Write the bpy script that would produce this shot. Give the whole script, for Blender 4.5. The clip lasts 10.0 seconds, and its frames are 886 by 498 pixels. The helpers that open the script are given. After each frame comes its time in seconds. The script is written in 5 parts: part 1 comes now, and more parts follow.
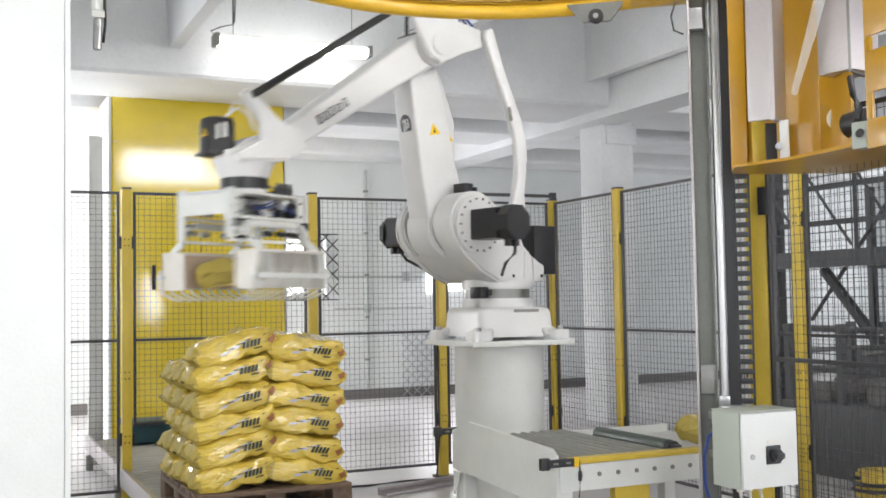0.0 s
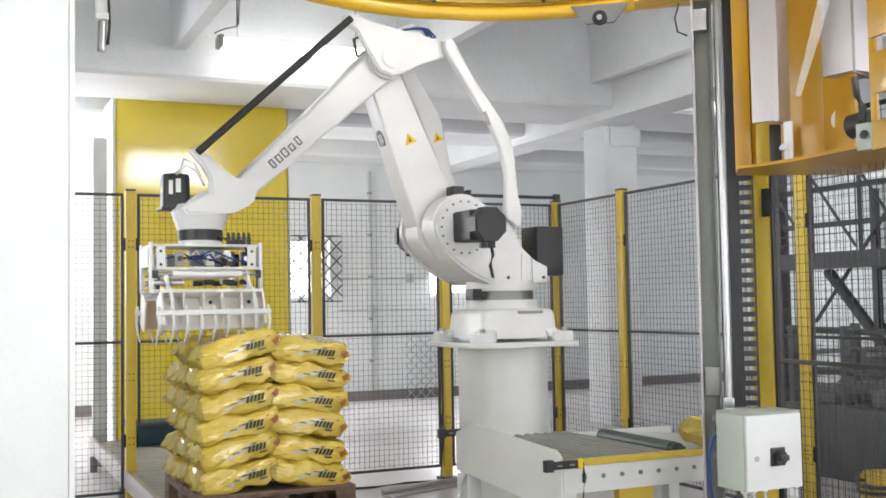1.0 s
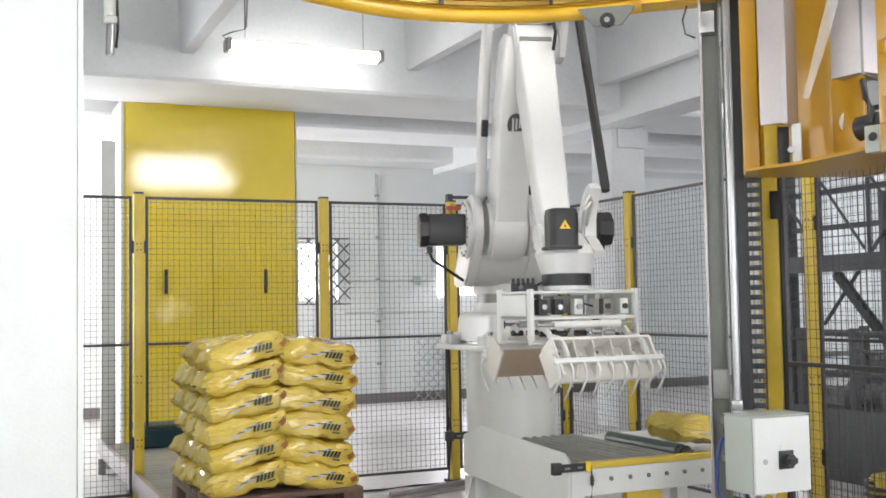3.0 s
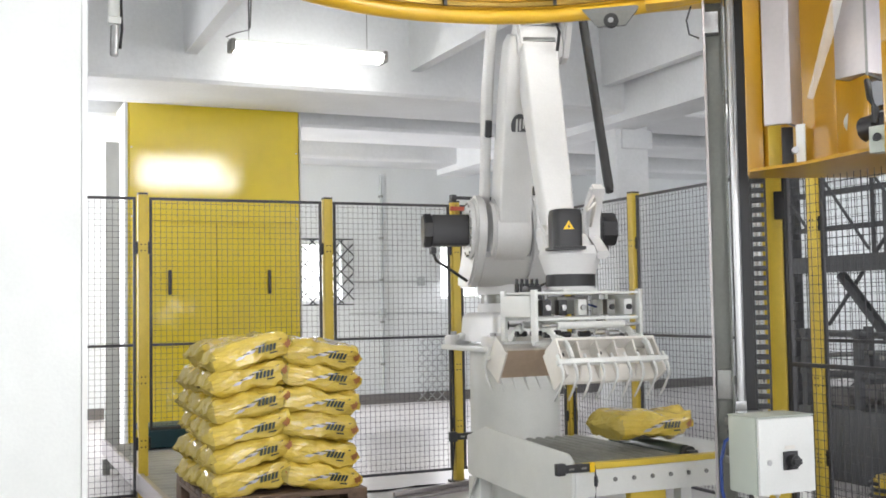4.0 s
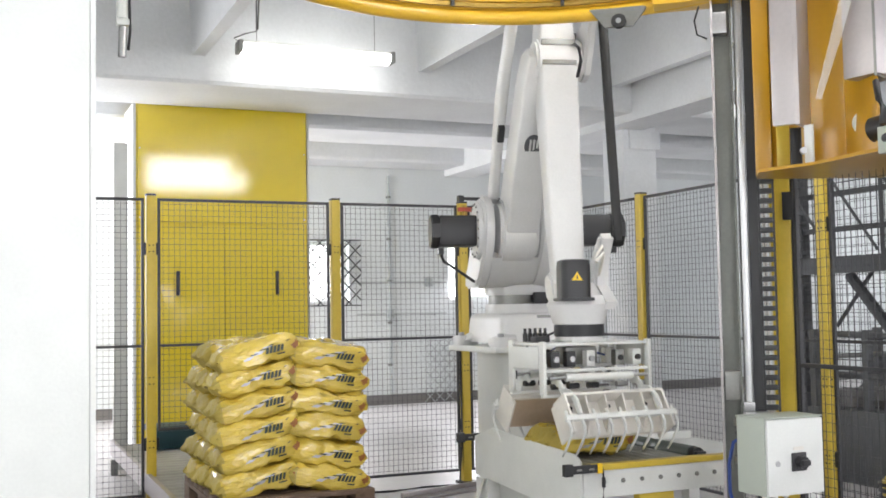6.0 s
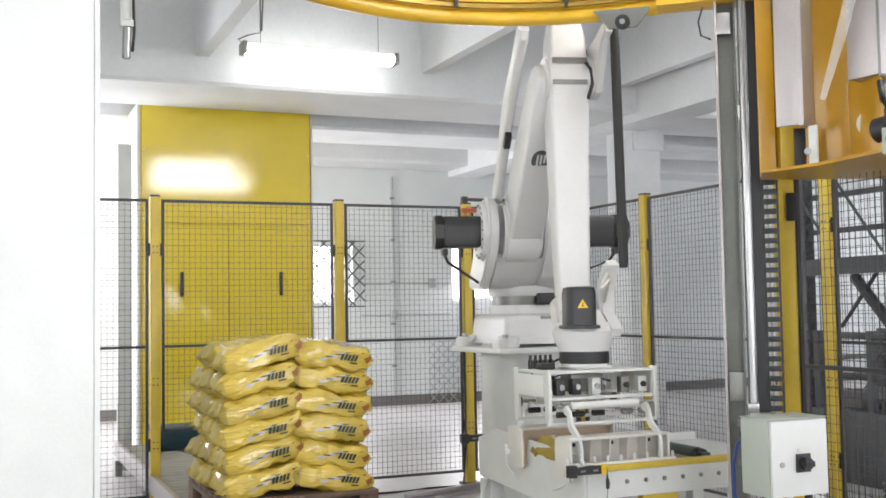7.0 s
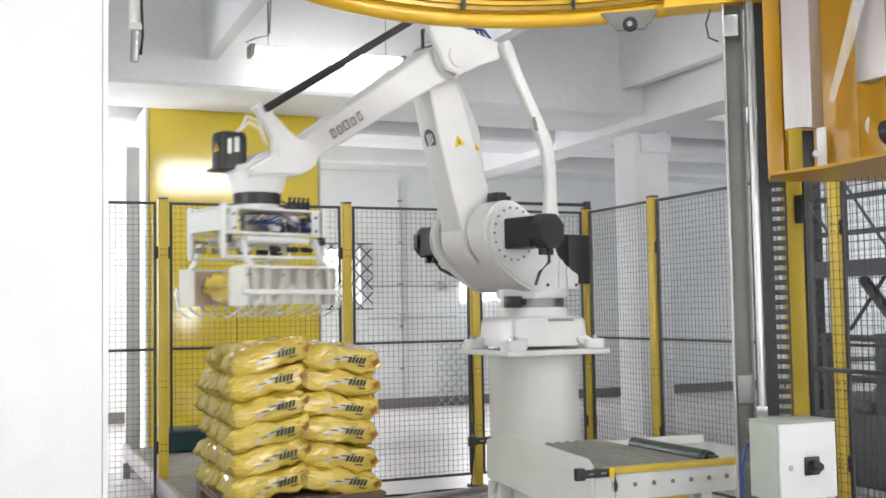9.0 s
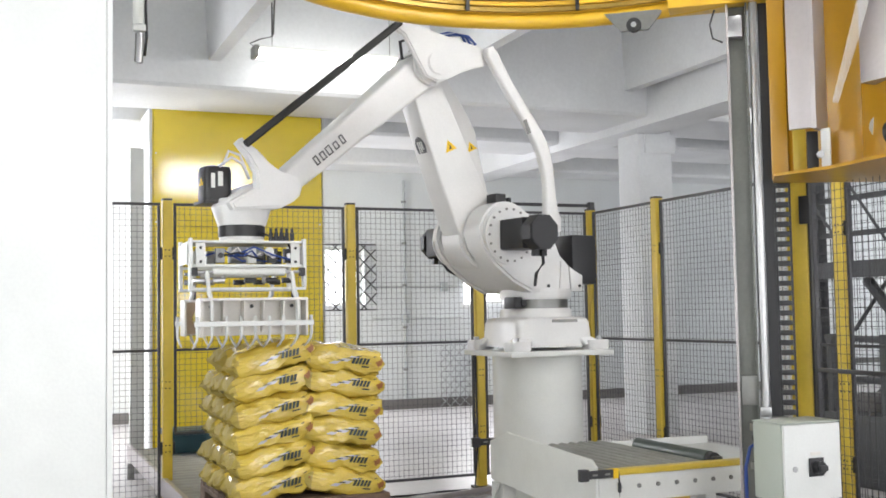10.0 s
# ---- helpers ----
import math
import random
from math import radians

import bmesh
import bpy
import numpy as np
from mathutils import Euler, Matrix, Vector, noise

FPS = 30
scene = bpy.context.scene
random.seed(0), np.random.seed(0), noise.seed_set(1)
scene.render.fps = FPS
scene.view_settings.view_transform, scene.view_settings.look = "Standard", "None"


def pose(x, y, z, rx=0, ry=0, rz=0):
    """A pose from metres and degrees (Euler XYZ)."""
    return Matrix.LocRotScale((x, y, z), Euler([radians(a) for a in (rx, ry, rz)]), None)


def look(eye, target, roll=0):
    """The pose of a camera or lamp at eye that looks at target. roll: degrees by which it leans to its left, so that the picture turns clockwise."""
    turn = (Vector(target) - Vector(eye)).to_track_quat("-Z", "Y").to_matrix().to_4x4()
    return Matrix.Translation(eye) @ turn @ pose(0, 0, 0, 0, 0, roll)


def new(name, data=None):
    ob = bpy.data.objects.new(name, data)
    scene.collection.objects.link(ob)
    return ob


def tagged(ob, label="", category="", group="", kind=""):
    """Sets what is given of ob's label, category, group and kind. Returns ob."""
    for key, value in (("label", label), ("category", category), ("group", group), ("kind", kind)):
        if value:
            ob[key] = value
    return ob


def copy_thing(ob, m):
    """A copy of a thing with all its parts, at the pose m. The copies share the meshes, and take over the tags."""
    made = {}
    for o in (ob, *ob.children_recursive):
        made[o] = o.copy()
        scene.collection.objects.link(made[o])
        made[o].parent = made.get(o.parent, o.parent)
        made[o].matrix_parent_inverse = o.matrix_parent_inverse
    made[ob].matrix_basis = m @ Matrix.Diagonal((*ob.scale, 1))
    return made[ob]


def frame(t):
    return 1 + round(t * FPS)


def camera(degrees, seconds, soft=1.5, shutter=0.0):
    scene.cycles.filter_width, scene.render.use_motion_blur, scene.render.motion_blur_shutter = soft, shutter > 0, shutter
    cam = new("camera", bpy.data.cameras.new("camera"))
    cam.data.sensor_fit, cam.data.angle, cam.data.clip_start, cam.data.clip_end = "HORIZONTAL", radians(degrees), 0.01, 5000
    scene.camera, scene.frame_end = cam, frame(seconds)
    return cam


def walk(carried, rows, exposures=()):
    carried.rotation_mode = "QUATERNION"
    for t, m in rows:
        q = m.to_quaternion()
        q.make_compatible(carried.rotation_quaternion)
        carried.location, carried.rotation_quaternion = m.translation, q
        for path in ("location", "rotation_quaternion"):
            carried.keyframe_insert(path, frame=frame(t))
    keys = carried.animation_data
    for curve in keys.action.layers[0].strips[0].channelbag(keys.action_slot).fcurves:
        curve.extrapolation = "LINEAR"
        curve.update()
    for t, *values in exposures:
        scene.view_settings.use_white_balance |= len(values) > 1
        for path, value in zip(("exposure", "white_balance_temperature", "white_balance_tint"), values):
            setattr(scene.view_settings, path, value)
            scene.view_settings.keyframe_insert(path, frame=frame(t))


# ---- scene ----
cam = camera(44.85, 10.0, soft=1.7, shutter=0.5)

# camera: stands on one spot, turns slowly
EYE = Vector((-3.196, -7.036, 1.252))


def aim(dyaw, dtilt):
    y, t = radians(23.596 + dyaw), radians(3.087 + dtilt)
    d = Vector((math.sin(y) * math.cos(t), math.cos(y) * math.cos(t), math.sin(t)))
    return look(EYE, EYE + d, -0.983)


SWAY = ((0, -3), (0.5, -1.5), (1, 0), (1.5, 2.5), (2, 4), (2.5, 4.3), (4, 6), (4.5, 6.2), (5, 6.5), (5.5, 7), (7, 9.5),
        (7.5, 11), (8, 12.7), (8.5, 14), (9, 14.3), (9.5, 15), (10, 16))
walk(cam, [(t, aim(-(t - 5) * 7 / 1900 / 1.05 * 57.2958, (v - 6.5) / 1900 * 57.2958)) for t, v in SWAY])

# ---- light ----
world = bpy.data.worlds.new("world")
scene.world = world
world.use_nodes = True
wn = world.node_tree.nodes
sky = wn.new("ShaderNodeTexSky")
sky.sky_type, sky.sun_disc, sky.sun_elevation, sky.sun_rotation = "NISHITA", False, radians(35), radians(200)
wn["Background"].inputs[1].default_value = 0.12
world.node_tree.links.new(sky.outputs[0], wn["Background"].inputs[0])
scene.view_settings.exposure = 0.14


def area(name, m, w, h, power, colour):
    l = bpy.data.lights.new(name, "AREA")
    l.shape, l.size, l.size_y, l.energy, l.color = "RECTANGLE", w, h, power, colour
    ob = new(name, l)
    ob.matrix_basis = m
    return ob



# ---- materials ----
def mat(name, colour, rough=0.5, metal=0.0, spread=0.12, scale=6.0, bump=0.05, fine=60.0, stain=None, coat=0.0, by_object=0.0):
    m = bpy.data.materials.new(name)
    m.use_nodes = True
    nt = m.node_tree
    b = nt.nodes["Principled BSDF"]
    tc = nt.nodes.new("ShaderNodeTexCoord")
    n1, n2 = nt.nodes.new("ShaderNodeTexNoise"), nt.nodes.new("ShaderNodeTexNoise")
    n1.inputs["Scale"].default_value, n1.inputs["Detail"].default_value = scale, 5
    n2.inputs["Scale"].default_value, n2.inputs["Detail"].default_value = fine, 3
    for n in (n1, n2):
        nt.links.new(tc.outputs["Object"], n.inputs["Vector"])
    ramp = nt.nodes.new("ShaderNodeValToRGB")
    dark = stain or tuple(c * (1 - spread * 2) for c in colour)
    ramp.color_ramp.elements[0].position, ramp.color_ramp.elements[1].position = 0.25, 0.62
    ramp.color_ramp.elements[0].color, ramp.color_ramp.elements[1].color = (*dark, 1), (*colour, 1)
    nt.links.new(n1.outputs["Fac"], ramp.inputs[0])
    mix = nt.nodes.new("ShaderNodeMix")
    mix.data_type, mix.blend_type = "RGBA", "MULTIPLY"
    mix.inputs["Factor"].default_value = spread * 2
    nt.links.new(ramp.outputs[0], mix.inputs["A"])
    nt.links.new(n2.outputs["Fac"], mix.inputs["B"])
    out = mix.outputs["Result"]
    if by_object:
        oi, hs, mr = nt.nodes.new("ShaderNodeObjectInfo"), nt.nodes.new("ShaderNodeHueSaturation"), nt.nodes.new("ShaderNodeMapRange")
        mr.inputs["To Min"].default_value, mr.inputs["To Max"].default_value = 1 - by_object, 1 + by_object
        nt.links.new(oi.outputs["Random"], mr.inputs["Value"])
        nt.links.new(mr.outputs[0], hs.inputs["Value"])
        nt.links.new(out, hs.inputs["Color"])
        out = hs.outputs[0]
    nt.links.new(out, b.inputs["Base Color"])
    rr = nt.nodes.new("ShaderNodeMapRange")
    rr.inputs["To Min"].default_value, rr.inputs["To Max"].default_value = max(0.02, rough * 0.75), min(1, rough * 1.25)
    nt.links.new(n1.outputs["Fac"], rr.inputs["Value"])
    nt.links.new(rr.outputs[0], b.inputs["Roughness"])
    b.inputs["Metallic"].default_value = metal
    b.inputs["Coat Weight"].default_value = coat
    if bump:
        bp = nt.nodes.new("ShaderNodeBump")
        bp.inputs["Strength"].default_value, bp.inputs["Distance"].default_value = bump, 0.01
        nt.links.new(n2.outputs["Fac"], bp.inputs["Height"])
        nt.links.new(bp.outputs[0], b.inputs["Normal"])
    return m


def glow(name, colour, strength):
    m = bpy.data.materials.new(name)
    m.use_nodes = True
    b = m.node_tree.nodes["Principled BSDF"]
    b.inputs["Base Color"].default_value = (0.9, 0.9, 0.9, 1)
    b.inputs["Emission Color"].default_value, b.inputs["Emission Strength"].default_value = (*colour, 1), strength
    return m


WALL = mat("painted_wall", (0.76, 0.79, 0.795), 0.7, spread=0.05, scale=1.2, bump=0.15, fine=40)
CEIL = mat("painted_concrete", (0.87, 0.885, 0.895), 0.75, spread=0.06, scale=1.5, bump=0.2, fine=30)
FLOOR = mat("worn_concrete_floor", (0.66, 0.635, 0.63), 0.38, spread=0.1, scale=0.9, bump=0.1, fine=25, stain=(0.5, 0.475, 0.47))
DARKGREY = mat("plain_dark_grey", (0.20, 0.19, 0.185), 0.6, spread=0.1, scale=2)
ROBOT = mat("robot_white_paint", (0.76, 0.755, 0.745), 0.4, spread=0.05, scale=4, bump=0.04, fine=90, coat=0.08)
WHITE = mat("white_powder_coat", (0.74, 0.75, 0.72), 0.42, spread=0.05, scale=5, bump=0.04, fine=120)
IVORY = mat("ivory_plastic", (0.76, 0.73, 0.67), 0.4, spread=0.06, scale=8, bump=0.04)
YPAINT = mat("yellow_paint", (0.78, 0.47, 0.03), 0.33, spread=0.06, scale=5, bump=0.03, coat=0.2)
YPOST = mat("yellow_post_paint", (0.72, 0.52, 0.06), 0.38, spread=0.08, scale=7, bump=0.03)
YCAB = mat("yellow_gloss_panel", (0.86, 0.66, 0.045), 0.085, spread=0.03, scale=1.5, bump=0.0, fine=12)
YCAB.node_tree.nodes["Principled BSDF"].inputs["Specular IOR Level"].default_value = 0.9
BLACK = mat("black_plastic", (0.022, 0.022, 0.024), 0.42, spread=0.1, scale=12, bump=0.05)
WIRE = mat("dark_fence_wire", (0.045, 0.045, 0.05), 0.45, spread=0.1)
STEEL = mat("brushed_steel", (0.50, 0.50, 0.50), 0.32, 1.0, spread=0.1, scale=5, bump=0.05, fine=150)
DULL = mat("dull_zinc", (0.30, 0.30, 0.285), 0.45, 0.9, spread=0.12, scale=4, bump=0.05, fine=80)
ALU = mat("anodised_aluminium", (0.50, 0.465, 0.465), 0.4, 0.6, spread=0.06, scale=3, bump=0.02)
GREYBOX = mat("grey_enclosure_paint", (0.46, 0.50, 0.44), 0.4, spread=0.04, scale=6, bump=0.06, fine=200)
ORANGE = mat("orange_yellow_paint", (0.54, 0.29, 0.015), 0.3, spread=0.06, scale=3, bump=0.03, coat=0.2)
WOOD = mat("pallet_wood", (0.20, 0.13, 0.085), 0.75, spread=0.2, scale=9, bump=0.3, fine=50, stain=(0.10, 0.065, 0.045), by_object=0.15)
TEAL = mat("teal_plastic", (0.03, 0.085, 0.105), 0.45, spread=0.1)
GREEN = mat("dark_green_roller", (0.055, 0.075, 0.06), 0.35, spread=0.1, scale=10)
ROLLER = mat("worn_grey_roller", (0.33, 0.33, 0.30), 0.5, 0.2, spread=0.15, scale=10, by_object=0.1)
RUBBER = mat("black_rubber", (0.02, 0.02, 0.02), 0.6, spread=0.1)
BLUE = mat("blue_air_hose", (0.025, 0.065, 0.28), 0.35, spread=0.05)
RED = mat("red_valve_plastic", (0.45, 0.06, 0.02), 0.4, spread=0.05)
INK = mat("dark_green_ink", (0.035, 0.05, 0.022), 0.35, spread=0.05)
INKRED = mat("red_print", (0.36, 0.14, 0.03), 0.35, spread=0.1)
INKGREY = mat("grey_lettering", (0.10, 0.10, 0.11), 0.5, spread=0.05)
WARN = mat("warning_yellow", (0.85, 0.55, 0.01), 0.4, spread=0.03)
PLYWOOD = mat("tan_liner_board", (0.60, 0.47, 0.35), 0.6, spread=0.08, scale=8)
BRASS = mat("gold_ring_track", (0.55, 0.36, 0.08), 0.35, 0.6, spread=0.15, scale=8)
COLUMN = mat("grey_machine_steel", (0.21, 0.215, 0.195), 0.42, 0.6, spread=0.12, scale=3, bump=0.05, fine=80)
# Swoosh print and the film's white highlight, both put into one pale colour.
LEAF = mat("pale_swoosh_highlight", (0.62, 0.60, 0.52), 0.25, 0.3, spread=0.08, scale=20)
PIPE = mat("grey_painted_pipe", (0.5, 0.53, 0.53), 0.5, spread=0.08)
TRUSS = mat("dark_grey_steel", (0.09, 0.095, 0.10), 0.5, 0.3, spread=0.1)
LAMP = glow("fluorescent_diffuser", (1.0, 0.99, 0.96), 8.0)
# Glow of the light panel that is added out of view.
PANEL_GLOW = glow("added_panel_glow", (1.0, 0.99, 0.97), 15.0)
DAY = glow("bright_daylight_pane", (0.98, 1.0, 1.0), 3.2)


# ---- mesh helpers ----
def box(bm, x0, x1, y0, y1, z0, z1, bevel=0.0, m=None):
    r = bmesh.ops.create_cube(bm, size=1, matrix=Matrix.LocRotScale(((x0 + x1) / 2, (y0 + y1) / 2, (z0 + z1) / 2), None, (abs(x1 - x0), abs(y1 - y0), abs(z1 - z0))))
    vs = r["verts"]
    if bevel:
        es = list({e for v in vs for e in v.link_edges})
        r = bmesh.ops.bevel(bm, geom=es, offset=bevel, segments=2, affect="EDGES", profile=0.6)
        vs = list({v for f in r["faces"] for v in f.verts} | {v for v in vs if v.is_valid})
    if m is not None:
        bmesh.ops.transform(bm, matrix=m, verts=vs)
    return bm


def cyl(bm, a, b, r, r2=None, seg=24, bevel=0.0):
    a, b = Vector(a), Vector(b)
    m = Matrix.Translation((a + b) / 2) @ (b - a).to_track_quat("Z", "Y").to_matrix().to_4x4()
    res = bmesh.ops.create_cone(bm, cap_ends=True, segments=seg, radius1=r, radius2=r if r2 is None else r2, depth=(b - a).length, matrix=m)
    if bevel:
        es = [e for e in {e for v in res["verts"] for e in v.link_edges} if any(len(f.verts) > 4 for f in e.link_faces)]
        bmesh.ops.bevel(bm, geom=es, offset=bevel, segments=2, affect="EDGES")
    return bm


def prism(bm, pts, plane, a, b, bevel=0.0):
    """A polygon in a plane ('xz': along y, 'xy': along z, 'yz': along x), drawn out from a to b."""
    def at(p, d):
        return {"xz": (p[0], d, p[1]), "xy": (p[0], p[1], d), "yz": (d, p[0], p[1])}[plane]
    lo, hi = [bm.verts.new(at(p, a)) for p in pts], [bm.verts.new(at(p, b)) for p in pts]
    n = len(pts)
    fs = [bm.faces.new(lo[::-1]), bm.faces.new(hi)] + [bm.faces.new((lo[i], lo[(i + 1) % n], hi[(i + 1) % n], hi[i])) for i in range(n)]
    bmesh.ops.recalc_face_normals(bm, faces=fs)
    if bevel:
        es = list({e for f in fs[:2] for e in f.edges})
        bmesh.ops.bevel(bm, geom=es, offset=bevel, segments=2, affect="EDGES")
    return bm


def tube(bm, pts, r, seg=8, closed=False):
    pts = [Vector(p) for p in pts]
    rings, n = [], len(pts)
    for i, p in enumerate(pts):
        a, b = pts[i - 1] if (i or closed) else p, pts[(i + 1) % n] if (i < n - 1 or closed) else p
        q = (b - a).to_track_quat("Z", "Y")
        rad = r[i] if isinstance(r, (list, tuple)) else r
        rings.append([bm.verts.new(p + q @ Vector((rad * math.cos(k * 2 * math.pi / seg), rad * math.sin(k * 2 * math.pi / seg), 0))) for k in range(seg)])
    for i in range(n if closed else n - 1):
        u, v = rings[i], rings[(i + 1) % n]
        s = min(range(seg), key=lambda k: (u[0].co - v[k].co).length)
        for k in range(seg):
            bm.faces.new((u[k], u[(k + 1) % seg], v[(k + 1 + s) % seg], v[(k + s) % seg]))
    if not closed:
        bm.faces.new(rings[0][::-1]), bm.faces.new(rings[-1])
    return bm


def loft(bm, sections):
    """Joins closed rings of equally many points into a skin with end caps."""
    rings = [[bm.verts.new(p) for p in s] for s in sections]
    n = len(rings[0])
    fs = []
    for u, v in zip(rings, rings[1:]):
        fs += [bm.faces.new((u[k], u[(k + 1) % n], v[(k + 1) % n], v[k])) for k in range(n)]
    fs += [bm.faces.new(rings[0][::-1]), bm.faces.new(rings[-1])]
    bmesh.ops.recalc_face_normals(bm, faces=fs)
    return bm


def round_rect(cx, cy, w, h, r, k=4):
    out = []
    for sx, sy, a0 in ((1, 1, 0), (-1, 1, 90), (-1, -1, 180), (1, -1, 270)):
        for i in range(k + 1):
            a = radians(a0 + 90 * i / k)
            out.append((cx + sx * (w / 2 - r) + r * math.cos(a), cy + sy * (h / 2 - r) + r * math.sin(a)))
    return out


def mesh_of(name, bm, material, smooth=True):
    me = bpy.data.meshes.new(name)
    if smooth:
        for f in bm.faces:
            f.smooth = True
        for e in bm.edges:
            if len(e.link_faces) == 2 and e.calc_face_angle(0) > 0.6:
                e.smooth = False
    bm.to_mesh(me)
    bm.free()
    me.materials.append(material)
    return me


def part(name, bm, material, parent=None, label="", smooth=True):
    ob = new(name, mesh_of(name, bm, material, smooth))
    ob.parent = parent
    return tagged(ob, label)


def thing(name, label, category, m=None, group="", kind=""):
    ob = new(name)
    ob.empty_display_size = 0.1
    if m is not None:
        ob.matrix_basis = m
    return tagged(ob, label, category, group, kind)


def B():
    return bmesh.new()


def words(name, text, size, m, material, parent, label="", depth=0.0008):
    """Lettering in the built-in font, turned into a mesh."""
    c = bpy.data.curves.new(name, "FONT")
    c.body, c.size, c.extrude, c.align_x, c.align_y = text, size, depth, "CENTER", "CENTER"
    tmp = bpy.data.objects.new("tmp_text", c)
    me = bpy.data.meshes.new_from_object(tmp)
    bpy.data.objects.remove(tmp)
    me.transform(m)
    me.materials.clear()
    me.materials.append(material)
    ob = new(name, me)
    ob.parent = parent
    return tagged(ob, label)



# ---- the hall ----
def plain(name, bm, material, label, category):
    return tagged(part(name, bm, material, None, "", False), label, category, kind="structure")


X0, X1, Y0, Y1, ZC = -4.4, 11.0, -10.0, 6.2, 3.95
plain("floor", box(B(), X0 - 0.3, X1 + 0.3, Y0 - 0.3, Y1 + 0.3, -0.3, 0), FLOOR, "worn pale grey concrete hall floor", "floor")


def wall_with_holes(name, axis, at, thick, lo, hi, top, holes, label):
    """A wall along x ('y' = at) or along y ('x' = at), pierced by holes (a, b, z0, z1)."""
    bm = B()
    cuts = sorted({lo, hi, *[h[0] for h in holes], *[h[1] for h in holes]})
    for a, b in zip(cuts, cuts[1:]):
        mid, z = (a + b) / 2, 0.0
        for h in sorted([h for h in holes if h[0] < mid < h[1]], key=lambda h: h[2]):
            if h[2] > z:
                (box(bm, a, b, at, at + thick, z, h[2]) if axis == "y" else box(bm, at, at + thick, a, b, z, h[2]))
            z = h[3]
        if z < top:
            (box(bm, a, b, at, at + thick, z, top) if axis == "y" else box(bm, at, at + thick, a, b, z, top))
    bmesh.ops.remove_doubles(bm, verts=bm.verts, dist=0.0005)
    return plain(name, bm, WALL, label, "wall")


FAR_HOLES = [(0.58, 1.2, 1.36, 2.12), (2.6, 3.22, 1.36, 2.1)]
wall_with_holes("wall_north", "y", Y1, 0.3, X0 - 0.3, X1 + 0.3, ZC, FAR_HOLES, "white painted hall wall with barred windows")
# East, west and south windows are out of view, added to bring in daylight.
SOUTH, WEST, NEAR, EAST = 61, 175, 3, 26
NORTH = 26
RIGHT = [(3.0, 5.2, 1.0, 3.0)]
wall_with_holes("wall_east", "x", X1, 0.3, Y0, Y1, ZC, RIGHT, "unseen white painted hall wall with an added tall window")
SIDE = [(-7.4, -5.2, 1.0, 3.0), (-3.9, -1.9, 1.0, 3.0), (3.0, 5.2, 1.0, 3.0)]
wall_with_holes("wall_west", "x", X0 - 0.3, 0.3, Y0, Y1, ZC, SIDE, "unseen white painted hall wall with added tall windows")
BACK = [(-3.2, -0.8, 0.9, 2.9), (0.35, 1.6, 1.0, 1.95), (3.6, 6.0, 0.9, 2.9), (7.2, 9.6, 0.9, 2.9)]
wall_with_holes("wall_south", "y", Y0 - 0.3, 0.3, X0 - 0.3, X1 + 0.3, ZC, BACK, "unseen white painted hall wall with added wide windows")

# ceiling: slab, wide beams along x, ribs along y between them
bm = box(B(), X0 - 0.3, X1 + 0.3, Y0 - 0.3, Y1 + 0.3, ZC, ZC + 0.3)
BEAMS = ((-9.9, -9.4), (1.65, 2.68), (3.42, 4.3), (5.55, 6.19))
for y0, y1 in BEAMS:
    prism(bm, [(y0 - 0.03, ZC), (y0, 3.13), (y0 + 0.02, 3.1), (y1 - 0.02, 3.1), (y1, 3.13), (y1 + 0.03, ZC)], "yz", X0, X1)
for (a0, a1), (b0, b1) in zip(BEAMS, BEAMS[1:]):
    near = b0 < 2
    for k in range(7 if near else 9):
        x = -3.54 + (1.97 if near else 1.32) * k
        z = 3.33 if near else 3.45
        prism(bm, [(x - 0.09, ZC), (x - 0.05, z), (x + 0.05, z), (x + 0.09, ZC)], "xz", a1, b0)
for x in (2.75, 8.6):
    box(bm, x - 0.18, x + 0.24, Y0, Y1, 3.02, ZC)
plain("ceiling", bm, CEIL, "white painted concrete ceiling with deep ribs", "ceiling")
# Dark strip, 13 cm high, along the foot of the far wall.
bm = box(B(), X0, X1, Y1 - 0.03, Y1 - 0.002, 0, 0.13)
plain("baseboard", bm, DARKGREY, "dark grey strip along the foot of the far wall", "baseboard")


def column(x, y, w):
    bm = box(B(), x - w / 2, x + w / 2, y - w / 2, y + w / 2, 0, ZC, 0.01)
    box(bm, x - w / 2 + 0.06, x + w / 2 + 0.03, y - w / 2 - 0.03, y + w / 2 + 0.03, 2.82, 3.015, 0.01)
    return tagged(part("column", bm, CEIL), "white painted square concrete column", "column", kind="structure")


column(2.955, 2.3, 0.39)

for nm, x0, x1, z0, z1 in (("window_1", 0.58, 1.2, 1.36, 2.12), ("window_2", 2.6, 3.22, 1.36, 2.1)):
    w = thing(nm, "small bright window in the white far wall", "window", kind="structure")
    part("pane", box(B(), x0, x1, Y1 + 0.18, Y1 + 0.19, z0, z1), DAY, w)
    bm = box(box(B(), x0, x1, Y1 + 0.12, Y1 + 0.17, z0, z0 + 0.04), x0, x1, Y1 + 0.12, Y1 + 0.17, z1 - 0.04, z1)
    box(box(bm, x0, x0 + 0.04, Y1 + 0.12, Y1 + 0.17, z0 + 0.04, z1 - 0.04), x1 - 0.04, x1, Y1 + 0.12, Y1 + 0.17, z0 + 0.04, z1 - 0.04)
    part("window_frame", bm, WHITE, w)
    area("daylight_north", look(((x0 + x1) / 2, Y1 - 0.1, (z0 + z1) / 2), ((x0 + x1) / 2 - 0.3, 3.4, 0)), x1 - x0, z1 - z0, NORTH, (0.95, 0.94, 1.0))


